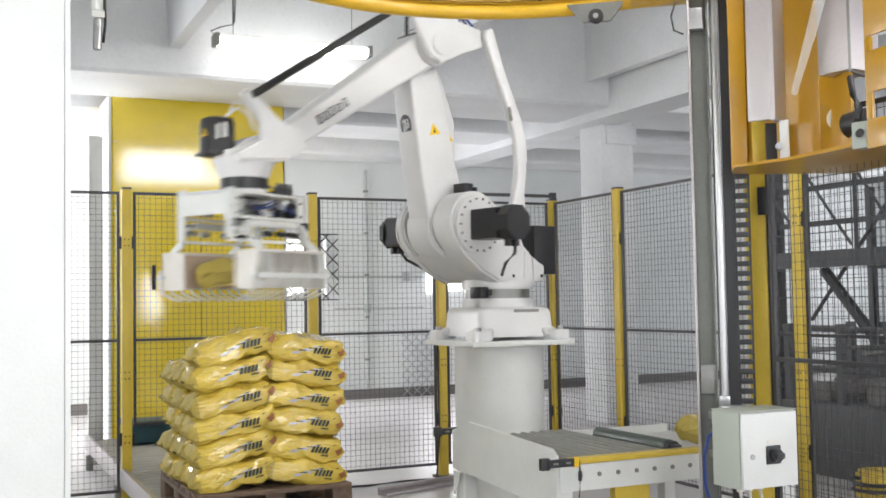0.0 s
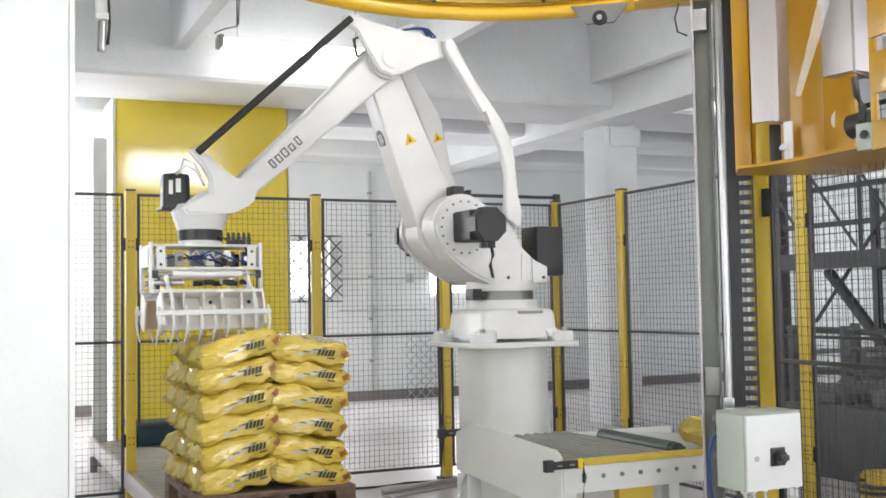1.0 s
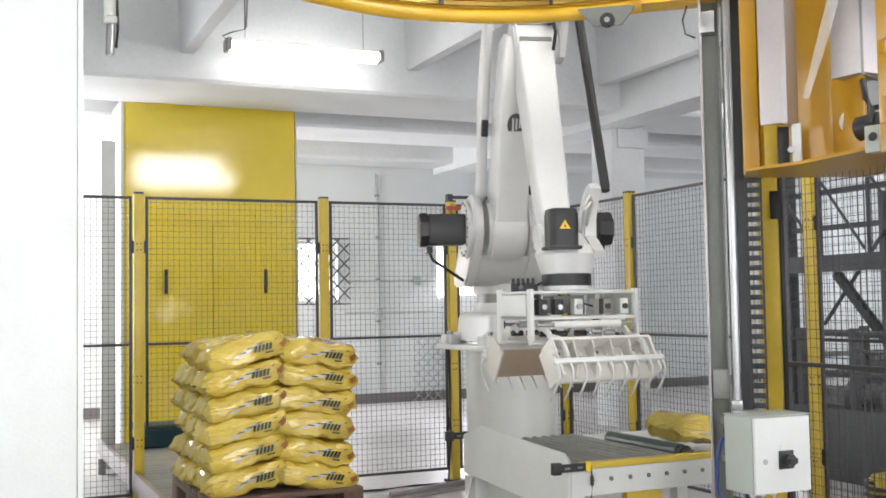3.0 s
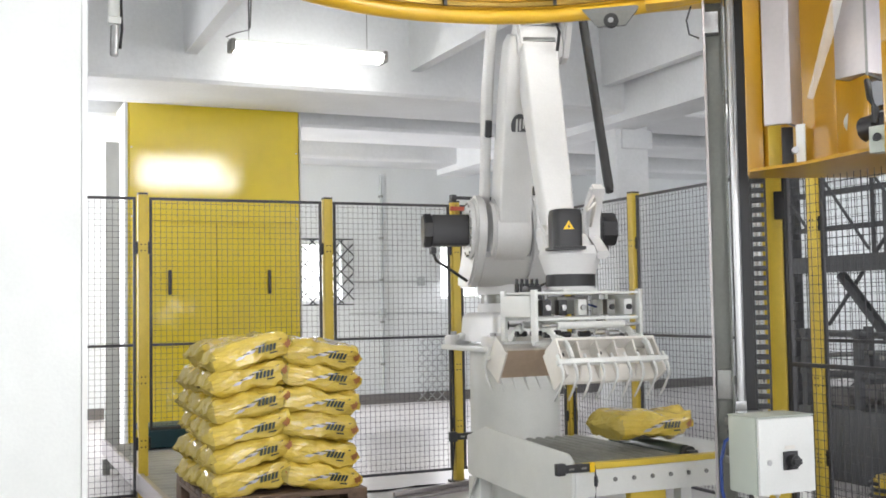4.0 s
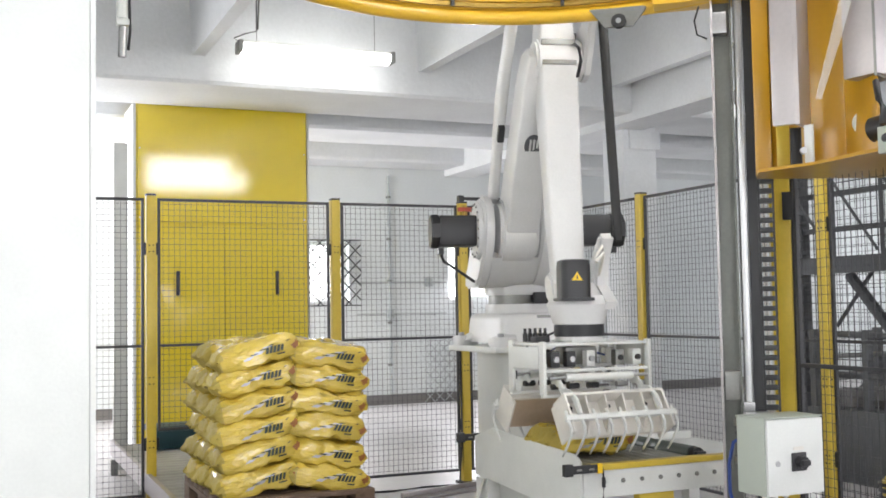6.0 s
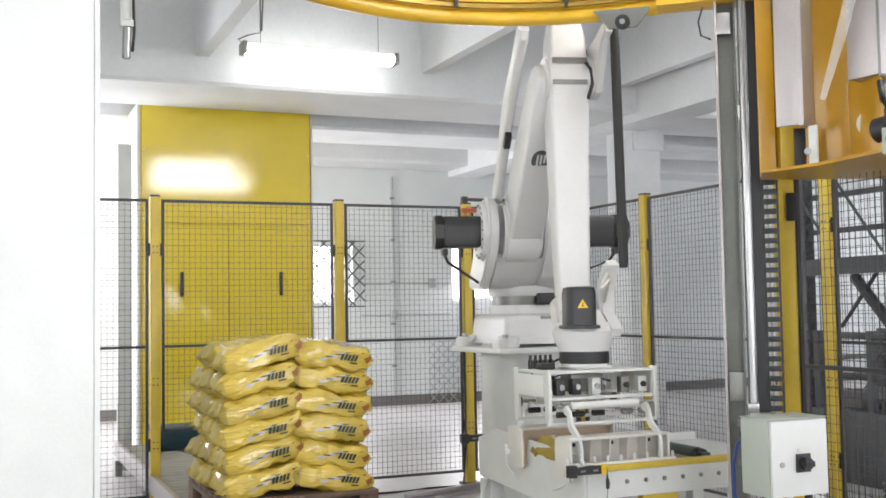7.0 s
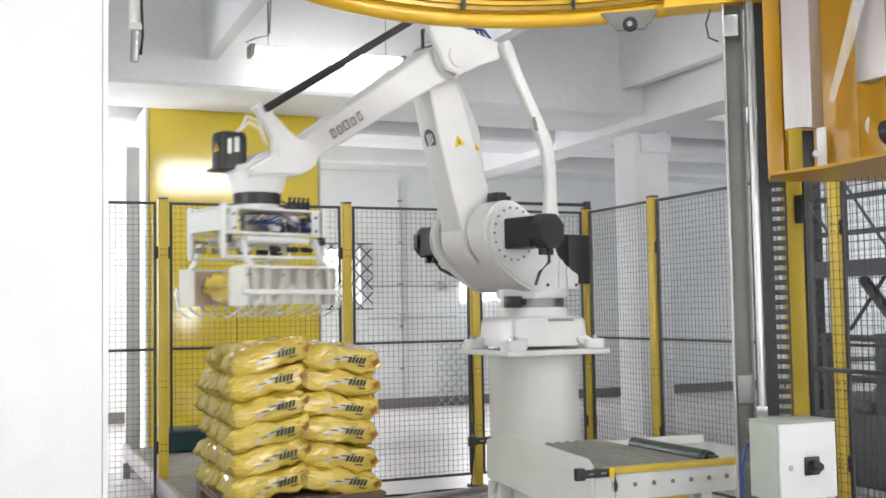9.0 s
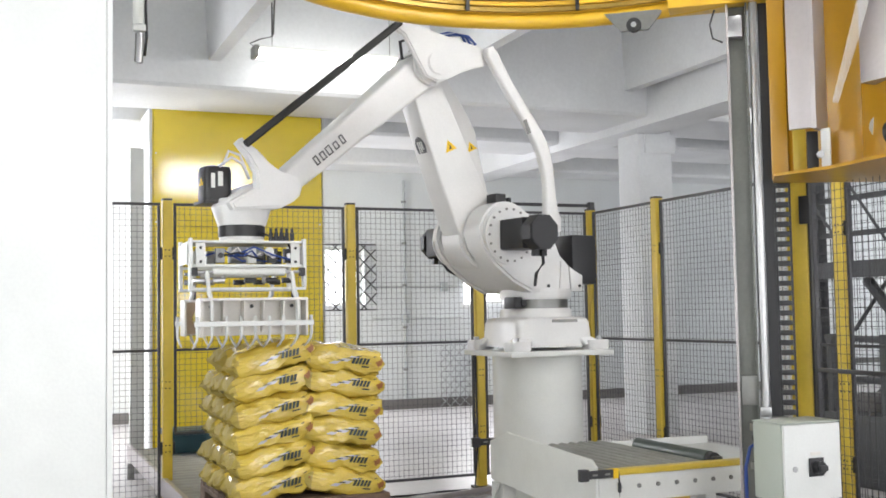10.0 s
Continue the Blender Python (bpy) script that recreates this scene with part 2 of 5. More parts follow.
def added_window(nm, m, w, h):
    """A hall window added out of view: glowing sky pane with a frame and bars, local y out of the hall."""
    t = thing(nm, "white framed hall window out of view, added as a daylight source", "window", m, kind="structure")
    part("pane", box(B(), -w / 2, w / 2, 0.2, 0.21, 0, h), DAY, t)
    bm = B()
    for k in range(4):
        x = -w / 2 + 0.03 + (w - 0.06) * k / 3
        box(bm, x - 0.03, x + 0.03, 0.1, 0.16, 0, h)
    for z in (0.03, h * 0.6, h - 0.03):
        box(bm, -w / 2, w / 2, 0.105, 0.155, z - 0.03, z + 0.03)
    part("window_frame", bm, WHITE, t)


# Area lamps in the added windows carry the daylight into the hall.
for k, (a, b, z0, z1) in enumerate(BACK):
    added_window("window_%d" % (k + 3), pose((a + b) / 2, Y0, z0, 0, 0, 180), b - a, z1 - z0)
    area("added_daylight_south", look(((a + b) / 2, Y0 + 0.02, (z0 + z1) / 2), ((a + b) / 2, 0, 1.9)), b - a, z1 - z0, SOUTH * 1.15 if b - a > 2 else 36, (0.95, 0.94, 1.0))
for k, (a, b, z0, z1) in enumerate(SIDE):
    added_window("window_%d" % (k + 7), pose(X0, (a + b) / 2, z0, 0, 0, 90), b - a, z1 - z0)
    area("added_daylight_west", look((X0 + 0.02, (a + b) / 2, (z0 + z1) / 2), (4, (a + b) / 2, 1.5)), b - a, z1 - z0, WEST if a > 0 else NEAR, (0.95, 0.94, 1.0))
for k, (a, b, z0, z1) in enumerate(RIGHT):
    added_window("window_%d" % (k + 10), pose(X1, (a + b) / 2, z0, 0, 0, -90), b - a, z1 - z0)
    area("added_daylight_east", look((X1 - 0.02, (a + b) / 2, (z0 + z1) / 2), (4, (a + b) / 2, 1.2)), b - a, z1 - z0, EAST, (0.95, 0.94, 1.0))

# ---- safety fence ----
def fence_post(x, y, along):
    p = thing("fence_post", "yellow square steel fence post on a floor plate", "post", pose(x, y, 0), "safety fence")
    part("shaft", box(B(), -0.03, 0.03, -0.03, 0.03, 0.008, 2.0, 0.004), YPOST, p)
    for z in (1.66, 0.82, 0.42):
        for dx in (-0.012, 0.012):
            for dz in (-0.02, 0.02):
                part("hole", cyl(B(), (dx, -0.0302, z + dz), (dx, -0.0312, z + dz), 0.005, seg=8), BLACK, p)
                part("hole", cyl(B(), (-0.0302, dx, z + dz), (-0.0312, dx, z + dz), 0.005, seg=8), BLACK, p)
    for z in (1.66, 0.42):
        for s in (-1, 1):
            d = (s * 0.036, 0) if along == "x" else (0, s * 0.036)
            part("clip", box(B(), d[0] - 0.012, d[0] + 0.012, d[1] - 0.012, d[1] + 0.012, z - 0.04, z + 0.04, 0.003), BLACK, p)
    part("cap", box(B(), -0.031, 0.031, -0.031, 0.031, 2.0, 2.012, 0.003), BLACK, p)
    part("foot_plate", box(B(), -0.06, 0.06, -0.06, 0.06, 0.0, 0.02, 0.003), BLACK, p)
    return p


def fence_panel(a, b, label, zm=1.04, z0=0.09):
    a, b = Vector((*a, 0)), Vector((*b, 0))
    L = (b - a).length
    m = Matrix.Translation(a) @ (b - a).to_track_quat("X", "Z").to_matrix().to_4x4()
    p = thing("mesh_fence", label, "fence", m, "safety fence")
    z1, f = 1.985, 0.009
    for nm, x0, x1, h0, h1 in (("top_rail", 0, L, z1 - 0.018, z1), ("middle_rail", 0.018, L - 0.018, zm - f, zm + f), ("bottom_rail", 0, L, z0, z0 + 0.018),
                               ("side_rail", 0, 0.018, z0 + 0.018, z1 - 0.018), ("side_rail", L - 0.018, L, z0 + 0.018, z1 - 0.018)):
        part(nm, box(B(), x0, x1, -f, f, h0, h1, 0.002), WIRE, p)
    bm, w = B(), 0.00105
    nx, nz = round(L / 0.036), round((z1 - z0) / 0.0375)
    for i in range(1, nx):
        x = L * i / nx
        box(bm, x - w, x + w, 0.001, 0.001 + 2 * w, z0 + 0.018, z1 - 0.018)
    for i in range(1, nz):
        z = z0 + (z1 - z0) * i / nz
        box(bm, 0.018, L - 0.018, -2 * w, 0.0, z - w, z + w)
    tagged(part("wire_mesh", bm, WIRE, p, "", False), kind="stuff")
    return p


AX, BX, DX, EY = -2.19, -0.958, 0.939, -0.885
FY = -2.6
for x, y in ((AX, 0), (BX, 0), (0, 0), (DX, 0), (DX, EY), (DX, FY), (DX, FY - 1.5), (AX - 1.3, 0)):
    fence_post(x, y, "x" if y == 0 else "y")
g = 0.042
DARK = "dark wire mesh fence panel with a middle rail"
for a, b in (((AX - 1.3 + g, 0), (AX - g, 0)), ((AX + g, 0), (BX - g, 0)), ((BX + g, 0), (-g, 0)), ((g, 0), (DX - g, 0)),
             ((DX, -g), (DX, EY + g)), ((DX, EY - g), (DX, FY + g)), ((DX, FY - g), (DX, FY - 1.5 + g))):
    fence_panel(a, b, DARK, 1.04, 0.5 if a == (AX + g, 0) else 0.09)

bar = thing("interlock_bar", "black interlock bar with a red switch on the fence top", "safety switch", pose(0, 0, 2.012))
part("rail", box(B(), -0.02, DX + 0.02, -0.012, 0.012, 0.012, 0.035, 0.003), BLACK, bar)
part("bracket", box(B(), -0.03, 0.012, -0.02, 0.02, 0.0, 0.045, 0.003), BLACK, bar)
part("bracket", box(B(), DX - 0.015, DX + 0.03, -0.02, 0.02, 0.0, 0.05, 0.003), BLACK, bar)
part("switch", box(B(), -0.05, 0.06, -0.06, -0.033, -0.075, -0.045, 0.004), RED, bar, "red switch body")
part("knob", cyl(B(), (0.0, -0.046, -0.11), (0.0, -0.046, -0.03), 0.014, seg=12), BRASS, bar)

# ---- yellow enclosure ----
CBY = 2.76
cab = thing("tall_enclosure", "tall glossy yellow sheet metal enclosure with two doors", "enclosure", pose(-1.92, CBY, 0))
part("body", box(B(), 0.0, 1.57, 0.02, 0.58, 0, 3.128), YCAB, cab, "", False)
part("edge_trim", box(B(), -0.028, -0.002, 0.0, 0.58, 0, 3.125, 0.004), WHITE, cab, "white edge trim")
part("edge_trim", box(B(), 1.572, 1.592, 0.0, 0.58, 0, 3.125, 0.004), WHITE, cab, "white edge trim")
part("upper_panel", box(B(), 0.012, 1.56, -0.006, 0.018, 2.06, 3.12), YCAB, cab, "", False)
for x0, x1, hx in ((0.012, 0.78, 0.36), (0.79, 1.56, 1.27)):
    d = part("door", box(B(), x0, x1, -0.006, 0.018, 0.06, 2.045), YCAB, cab, "", False)
    part("handle", box(B(), hx - 0.014, hx + 0.014, -0.035, -0.0065, 1.40, 1.62, 0.005), BLACK, d, "black bar handle")
for x, z in ((0.03, 2.72), (1.54, 2.72), (0.03, 2.1), (1.54, 2.1)):
    part("rivet", cyl(B(), (x, -0.006, z), (x, -0.010, z), 0.008, seg=8), WHITE, cab)

# ---- ceiling lamps ----
lamp = thing("ceiling_lamp", "long white fluorescent ceiling lamp, switched on", "lamp", pose(-0.67, 1.33, 3.365), "ceiling lamps")
bm = B()
loft(bm, [[(x, y, z) for y, z in ((-0.078, 0), (-0.07, -0.04), (-0.04, -0.066), (0.04, -0.066), (0.07, -0.04), (0.078, 0))] for x in (-0.62, 0.62)])
part("diffuser", bm, LAMP, lamp)
part("housing", box(B(), -0.65, 0.65, -0.06, 0.06, 0.002, 0.03, 0.004), WHITE, lamp)
for x in (-0.64, 0.64):
    part("end_cap", box(B(), x - 0.02, x + 0.02, -0.079, 0.079, -0.066, 0.03, 0.012), DULL, lamp)
for x in (-0.5, 0.5):
    part("hanger", cyl(B(), (x, 0, 0.03), (x, 0, ZC - 3.33), 0.003, seg=6), DULL, lamp)
part("cable", tube(B(), [(-0.64, 0, 0.02), (-0.68, 0, 0.05), (-0.6, 0, 0.09), (-0.5, 0, 0.12), (-0.5, 0, ZC - 3.33)], 0.006, 6), INKGREY, lamp)
# Second lamp, added where it stays hidden, to brighten the ceiling at the right.
copy_thing(lamp, pose(4.25, 1.33, 3.365))
# Added out of view, sized and tilted to mirror as the enclosure's bright patch.
panel_light = thing("light_panel", "added white light panel out of view, mirrored in the yellow enclosure", "lamp", pose(-0.12, -4.1, 3.38, 55, 0, 0), "ceiling lamps")
part("diffuser", box(B(), -0.74, 0.74, -0.25, 0.25, -0.03, 0.0, 0.01), PANEL_GLOW, panel_light)
part("housing", box(B(), -0.77, 0.77, -0.28, 0.28, 0.002, 0.05, 0.006), WHITE, panel_light)
for x in (-0.6, 0.6):
    part("hanger", cyl(B(), (x, 0, 0.05), (x, (ZC - 3.38) * math.sin(radians(55)), (ZC - 3.38) * math.cos(radians(55))), 0.006, seg=6), DULL, panel_light)
cond = thing("cable_conduit", "thin grey cable run along the ceiling", "cable", pose(0, 0, 0))
part("run", tube(B(), [(-2.6, 1.22, 3.94), (-1.2, 1.22, 3.94), (-1.16, 1.25, 3.9), (-1.16, 1.33, 3.5)], 0.007, 6), DULL, cond)

# ---- hall clutter behind the fence ----
wp1 = thing("wall_pipe", "thin grey pipe clipped to the white wall with a junction box", "pipe", pose(0, Y1 - 0.03, 0))
part("riser", cyl(B(), (1.745, 0, 0.14), (1.745, 0, 3.0), 0.016, seg=10), PIPE, wp1)
for z in (1.595, 1.18):
    part("run", cyl(B(), (1.3, 0.006, z), (2.55, 0.006, z), 0.010, seg=8), PIPE, wp1)
for x, z in ((1.745, 1.18), (2.3, 1.595)):
    part("junction_box", box(B(), x - 0.045, x + 0.045, -0.035, 0.02, z - 0.06, z + 0.06, 0.006), PIPE, wp1)
for k in range(5):
    part("pipe_clip", box(B(), 1.72, 1.77, -0.02, 0.028, 0.5 + 0.55 * k, 0.53 + 0.55 * k, 0.002), DULL, wp1)
gr = thing("window_grille", "dark diamond lattice grille before a bright window", "grille", pose(0.56, Y1 - 0.07, 1.30), "grilles")
for k in range(-4, 5):
    for s in (1, -1):
        x0 = k * 0.19
        pts = [(x, (x - x0) if s > 0 else 0.84 - (x - x0)) for x in (max(0.0, x0), min(0.78, x0 + 0.84))]
        if pts[1][0] - pts[0][0] > 0.05:
            part("bar", tube(B(), [(p[0], 0.012 * s, p[1]) for p in pts], 0.009, 6), WIRE, gr)
for z in (0.0, 0.84):
    part("rail", box(B(), 0.0, 0.78, -0.012, 0.012, z - 0.008, z + 0.008), WIRE, gr)
part("stay", box(B(), 0.0, 0.02, 0.0, 0.068, 0.4, 0.44), WIRE, gr)
lat = thing("wall_lattice", "pale grey diamond lattice panel leaning on the white wall", "lattice", pose(2.22, Y1 - 0.05, 0.007), "grilles")
for k in range(-5, 4):
    for d in (1, -1):
        x0 = k * 0.14
        lo, hi = max(0.0, x0), min(0.46, x0 + 0.84)
        if hi - lo > 0.05:
            part("bar", tube(B(), [(x, 0.008 * d, (x - x0) if d > 0 else 0.84 - (x - x0)) for x in (lo, hi)], 0.006, 6), PIPE, lat)
lc = thing("wall_duct", "tall white painted square duct standing on the floor", "duct", pose(-2.14, 2.05, 0), "ducts")
part("shaft", box(B(), -0.055, 0.055, -0.05, 0.05, 0, 2.64, 0.004), WHITE, lc)
part("sleeve", box(B(), -0.062, 0.03, -0.075, -0.051, 0.02, 0.55, 0.003), WHITE, lc)
tb = thing("plastic_crate", "dark teal plastic crate with a lid", "crate", pose(-1.80, 1.45, 0.222))
part("tub", loft(B(), [[(x, y, z) for x, y in round_rect(0, 0, w, w * 0.7, 0.03)] for w, z in ((0.36, 0), (0.42, 0.13))]), TEAL, tb)
part("lid", box(B(), -0.225, 0.225, -0.16, 0.16, 0.13, 0.17, 0.01), TEAL, tb)
ch = thing("floor_channel", "pale aluminium channel lying on the floor", "channel", pose(-0.31, -0.36, 0, 0, 0, 18))
part("channel", box(box(B(), -0.36, 0.36, -0.05, 0.05, 0, 0.018, 0.003), -0.36, 0.36, 0.03, 0.05, 0.018, 0.05, 0.003), ALU, ch)
part("end_piece", box(B(), 0.365, 0.43, -0.04, 0.05, 0, 0.05, 0.004), WHITE, ch)
ca = thing("floor_cable", "dark cable lying along the fence foot", "cable", pose(0, 0, 0))
part("cable", tube(B(), [(-1.2, -0.12, 0.008), (-0.9, -0.06, 0.008), (-0.6, -0.1, 0.008), (-0.35, -0.05, 0.008), (-0.08, -0.06, 0.008), (-0.05, -0.05, 0.3), (-0.052, -0.045, 1.0)], 0.008, 6), BLACK, ca)

# ---- pedestal ----
RX, RY, RZ = -0.32, -1.504, 1.03
ped = thing("robot_pedestal", "white painted steel cylinder pedestal with a square top plate", "pedestal", pose(RX, RY, 0))
part("barrel", cyl(B(), (0, 0, 0.02), (0, 0, RZ - 0.03), 0.256, seg=72), WHITE, ped)
part("top_plate", box(B(), -0.32, 0.32, -0.32, 0.32, RZ - 0.03, RZ, 0.004), WHITE, ped)
part("foot_plate", box(B(), -0.36, 0.36, -0.36, 0.36, 0, 0.02, 0.003), WHITE, ped)

# ---- robot: x forward along the arm, y to its left ----
robot = thing("palletizing_robot", "white four-axis palletizing robot arm with black motors", "robot", pose(RX, RY, RZ))
bm = B()
loft(bm, [[(x, y, z) for x, y in round_rect(0, 0, w, w, r)] for w, r, z in ((0.48, 0.03, 0.02), (0.475, 0.035, 0.05), (0.465, 0.045, 0.15), (0.455, 0.055, 0.172), (0.43, 0.10, 0.185))])
for sx in (-1, 1):
    for sy in (-1, 1):
        prism(bm, [(sx * 0.245 + a, sy * 0.245 + b) for a, b in round_rect(0, 0, 0.13, 0.13, 0.035)], "xy", 0.0, 0.055, 0.006)
        loft(bm, [[(sx * c + a, sy * c + b, z) for a, b in round_rect(0, 0, w, w, 0.02)] for c, w, z in ((0.22, 0.12, 0.03), (0.2, 0.1, 0.06), (0.18, 0.05, 0.09))])
base = part("base", bm, ROBOT, robot)
for sx in (-1, 1):
    for sy in (-1, 1):
        part("anchor_bolt", cyl(B(), (sx * 0.262, sy * 0.262, 0.055), (sx * 0.262, sy * 0.262, 0.075), 0.018, seg=6), STEEL, base)
part("base_ring", cyl(B(), (0, 0, 0.18), (0, 0, 0.235), 0.205, seg=64, bevel=0.006), ROBOT, robot)
part("name_plate", box(B(), -0.02, 0.14, -0.2335, -0.2305, 0.155, 0.172), DULL, base, "grey metal strip on the base")

turret = part("turret", cyl(B(), (0, 0, 0.286), (0, 0, 0.35), 0.205, seg=48, bevel=0.008), ROBOT, robot, "cast white turning body with side cheeks")
part("slewing_ring", cyl(B(), (0, 0, 0.235), (0, 0, 0.286), 0.185, seg=64), DULL, turret, "dark bare steel slewing ring")


def cheek(y0, y1):
    pts = [(-0.205, 0.33), (0.17, 0.325), (0.30, 0.385), (0.42, 0.475), (0.495, 0.565)]
    pts += [(0.335 + 0.185 * math.cos(a), 0.64 + 0.185 * math.sin(a)) for a in [radians(k) for k in range(0, 131, 10)]]
    pts += [(0.14, 0.74), (0.06, 0.69), (0.0, 0.62), (-0.04, 0.53), (-0.12, 0.46), (-0.205, 0.42)]
    return prism(B(), pts, "xz", y0, y1, 0.014)


part("side_cheek", cheek(0.02, 0.19), ROBOT, turret)
part("side_cheek", cheek(-0.29, -0.23), ROBOT, turret)
bm = prism(B(), [(-0.2, 0.335), (0.17, 0.33), (0.30, 0.39), (0.41, 0.485), (0.38, 0.515), (0.22, 0.43), (-0.2, 0.43)], "xz", -0.23, 0.02)
part("cross_web", bm, ROBOT, turret)
for y0, y1, n in ((0.19, 0.225, 18), (-0.315, -0.29, 18)):
    bm = cyl(B(), (0.345, y0, 0.636), (0.345, y1, 0.636), 0.16, seg=48, bevel=0.008)
    part("gear_cover", bm, ROBOT, turret)
    for k in range(n):
        a = 2 * math.pi * k / n
        e = y1 if y1 > 0 else y0
        o = 0.006 if y1 > 0 else -0.006
        part("cover_bolt", cyl(B(), (0.345 + 0.143 * math.cos(a), e, 0.636 + 0.143 * math.sin(a)), (0.345 + 0.143 * math.cos(a), e + o, 0.636 + 0.143 * math.sin(a)), 0.007, seg=6), DULL, turret)


def motor(y0, y1, cx, cz):
    s = 1 if y1 > y0 else -1
    oct_ = [(cx + 0.098 * math.cos(a) * 1.02, cz + 0.098 * math.sin(a)) for a in [radians(22.5 + 45 * k) for k in range(8)]]
    sq = round_rect(cx, cz, 0.165, 0.165, 0.012, 2)
    bm = prism(B(), sq, "xz", y0, y0 + s * 0.2, 0.004)
    prism(bm, oct_, "xz", y0 + s * 0.2, y1, 0.006)
    for dx in (-0.065, 0.065):
        for dz in (-0.065, 0.065):
            cyl(bm, (cx + dx, y0 + s * 0.005, cz + dz), (cx + dx, y0 + s * 0.2, cz + dz), 0.009, seg=8)
    mo = part("motor", bm, BLACK, turret, "matt black servo motor")
    part("connector", box(B(), cx - 0.045, cx - 0.01, y1 - s * 0.07, y1 - s * 0.04, cz - 0.125, cz - 0.09, 0.004), BLACK, mo)
    part("connector", box(B(), cx + 0.005, cx + 0.04, y1 - s * 0.07, y1 - s * 0.04, cz - 0.125, cz - 0.09, 0.004), BLACK, mo)
    part("cable", tube(B(), [(cx - 0.03, y1 - s * 0.06, cz - 0.12), (cx - 0.05, y1 - s * 0.08, cz - 0.16), (cx - 0.10, y0 + s * 0.08, cz - 0.21), (cx - 0.17, y0 - s * 0.02, cz - 0.27)], 0.009), BLACK, mo, "black motor cable")
    part("rating_plate", box(B(), cx - 0.03, cx + 0.03, y0 + s * 0.05, y0 + s * 0.11, cz + 0.083, cz + 0.0845), DULL, mo)


motor(0.225, 0.51, 0.335, 0.634)
motor(-0.315, -0.56, 0.335, 0.634)
bm = box(B(), -0.33, -0.15, -0.02, 0.16, 0.37, 0.655, 0.012)
box(bm, -0.337, -0.3305, 0.0, 0.14, 0.40, 0.63, 0.003)
box(bm, -0.149, -0.09, 0.02, 0.12, 0.40, 0.47, 0.006)
part("rear_motor", bm, BLACK, turret, "black upright motor housing")
part("limit_switch", box(B(), 0.29, 0.36, 0.03, 0.12, 0.815, 0.875, 0.006), BLACK, turret)
part("limit_switch", box(B(), 0.23, 0.25, 0.03, 0.09, 0.795, 0.86, 0.004), BLACK, turret)
bm = prism(B(), [(-0.06, 0.34), (-0.02, 0.34), (-0.03, 0.50), (-0.06, 0.50)], "xz", 0.19, 0.2)
prism(bm, [(-0.13, 0.34), (-0.10, 0.34), (-0.09, 0.47), (-0.12, 0.45)], "xz", 0.19, 0.2)
part("rib", bm, ROBOT, turret)
part("drain_plug", cyl(B(), (0.06, 0.19, 0.36), (0.06, 0.197, 0.36), 0.009, seg=8), BLACK, turret)
part("drain_plug", cyl(B(), (-0.17, 0.19, 0.36), (-0.17, 0.197, 0.36), 0.009, seg=8), BLACK, turret)
part("stop_block", box(box(B(), 0.19, 0.25, 0.03, 0.12, 0.235, 0.30, 0.006), 0.17, 0.20, 0.02, 0.13, 0.25, 0.285, 0.004), BLACK, turret)


def warning_sign(parent, m, s=0.04):
    bm = prism(B(), [(-s, -s * 0.6), (s, -s * 0.6), (0, s * 0.95)], "xz", -0.001, 0.001)
    bm.transform(m)
    sign = part("warning_sign", bm, WARN, parent, "yellow triangular warning sticker")
    bm = prism(B(), [(-s * 0.12, -s * 0.35), (s * 0.3, -s * 0.3), (s * 0.05, s * 0.05), (s * 0.1, s * 0.45), (-s * 0.15, 0)], "xz", -0.0016, 0.0016)
    bm.transform(m)
    part("symbol", bm, BLACK, sign)


# lower arm: pivot at the origin, elbow at z = L1
L1, L2 = 1.0, 1.112
bm = B()
loft(bm, [[(x, y, z) for x, y in round_rect(cx, -0.085, w, t, 0.014)] for z, cx, w, t in
          ((-0.16, 0, 0.16, 0.14), (-0.1, 0.0, 0.25, 0.17), (0.1, 0.01, 0.28, 0.175), (0.35, 0.012, 0.26, 0.172), (0.65, 0.008, 0.228, 0.165), (0.88, 0, 0.2, 0.155), (1.0, 0, 0.17, 0.14), (1.05, 0, 0.10, 0.11))])
lower_arm = part("lower_arm", bm, ROBOT, robot)
warning_sign(lower_arm, pose(0.0, -0.0005, 0.55))
bm = cyl(B(), (0.123, -0.085, 0.60), (0.1275, -0.085, 0.60), 0.045, seg=24)
bm.transform(Matrix.Translation((0, 0, 0.6)) @ Matrix.Diagonal((1, 1, 1.35, 1)) @ Matrix.Translation((0, 0, -0.6)))
badge = part("badge", bm, INKGREY, lower_arm, "dark oval maker's badge drawn as plain shapes")
for k in range(3):
    part("stripe", box(B(), 0.128, 0.1295, -0.105 + k * 0.018, -0.095 + k * 0.018, 0.565 + 0.01 * k, 0.635), WHITE, badge)
bm = cyl(B(), (0, -0.199, 0), (0, 0.01, 0), 0.17, seg=40, bevel=0.02)
part("hub", bm, ROBOT, lower_arm)

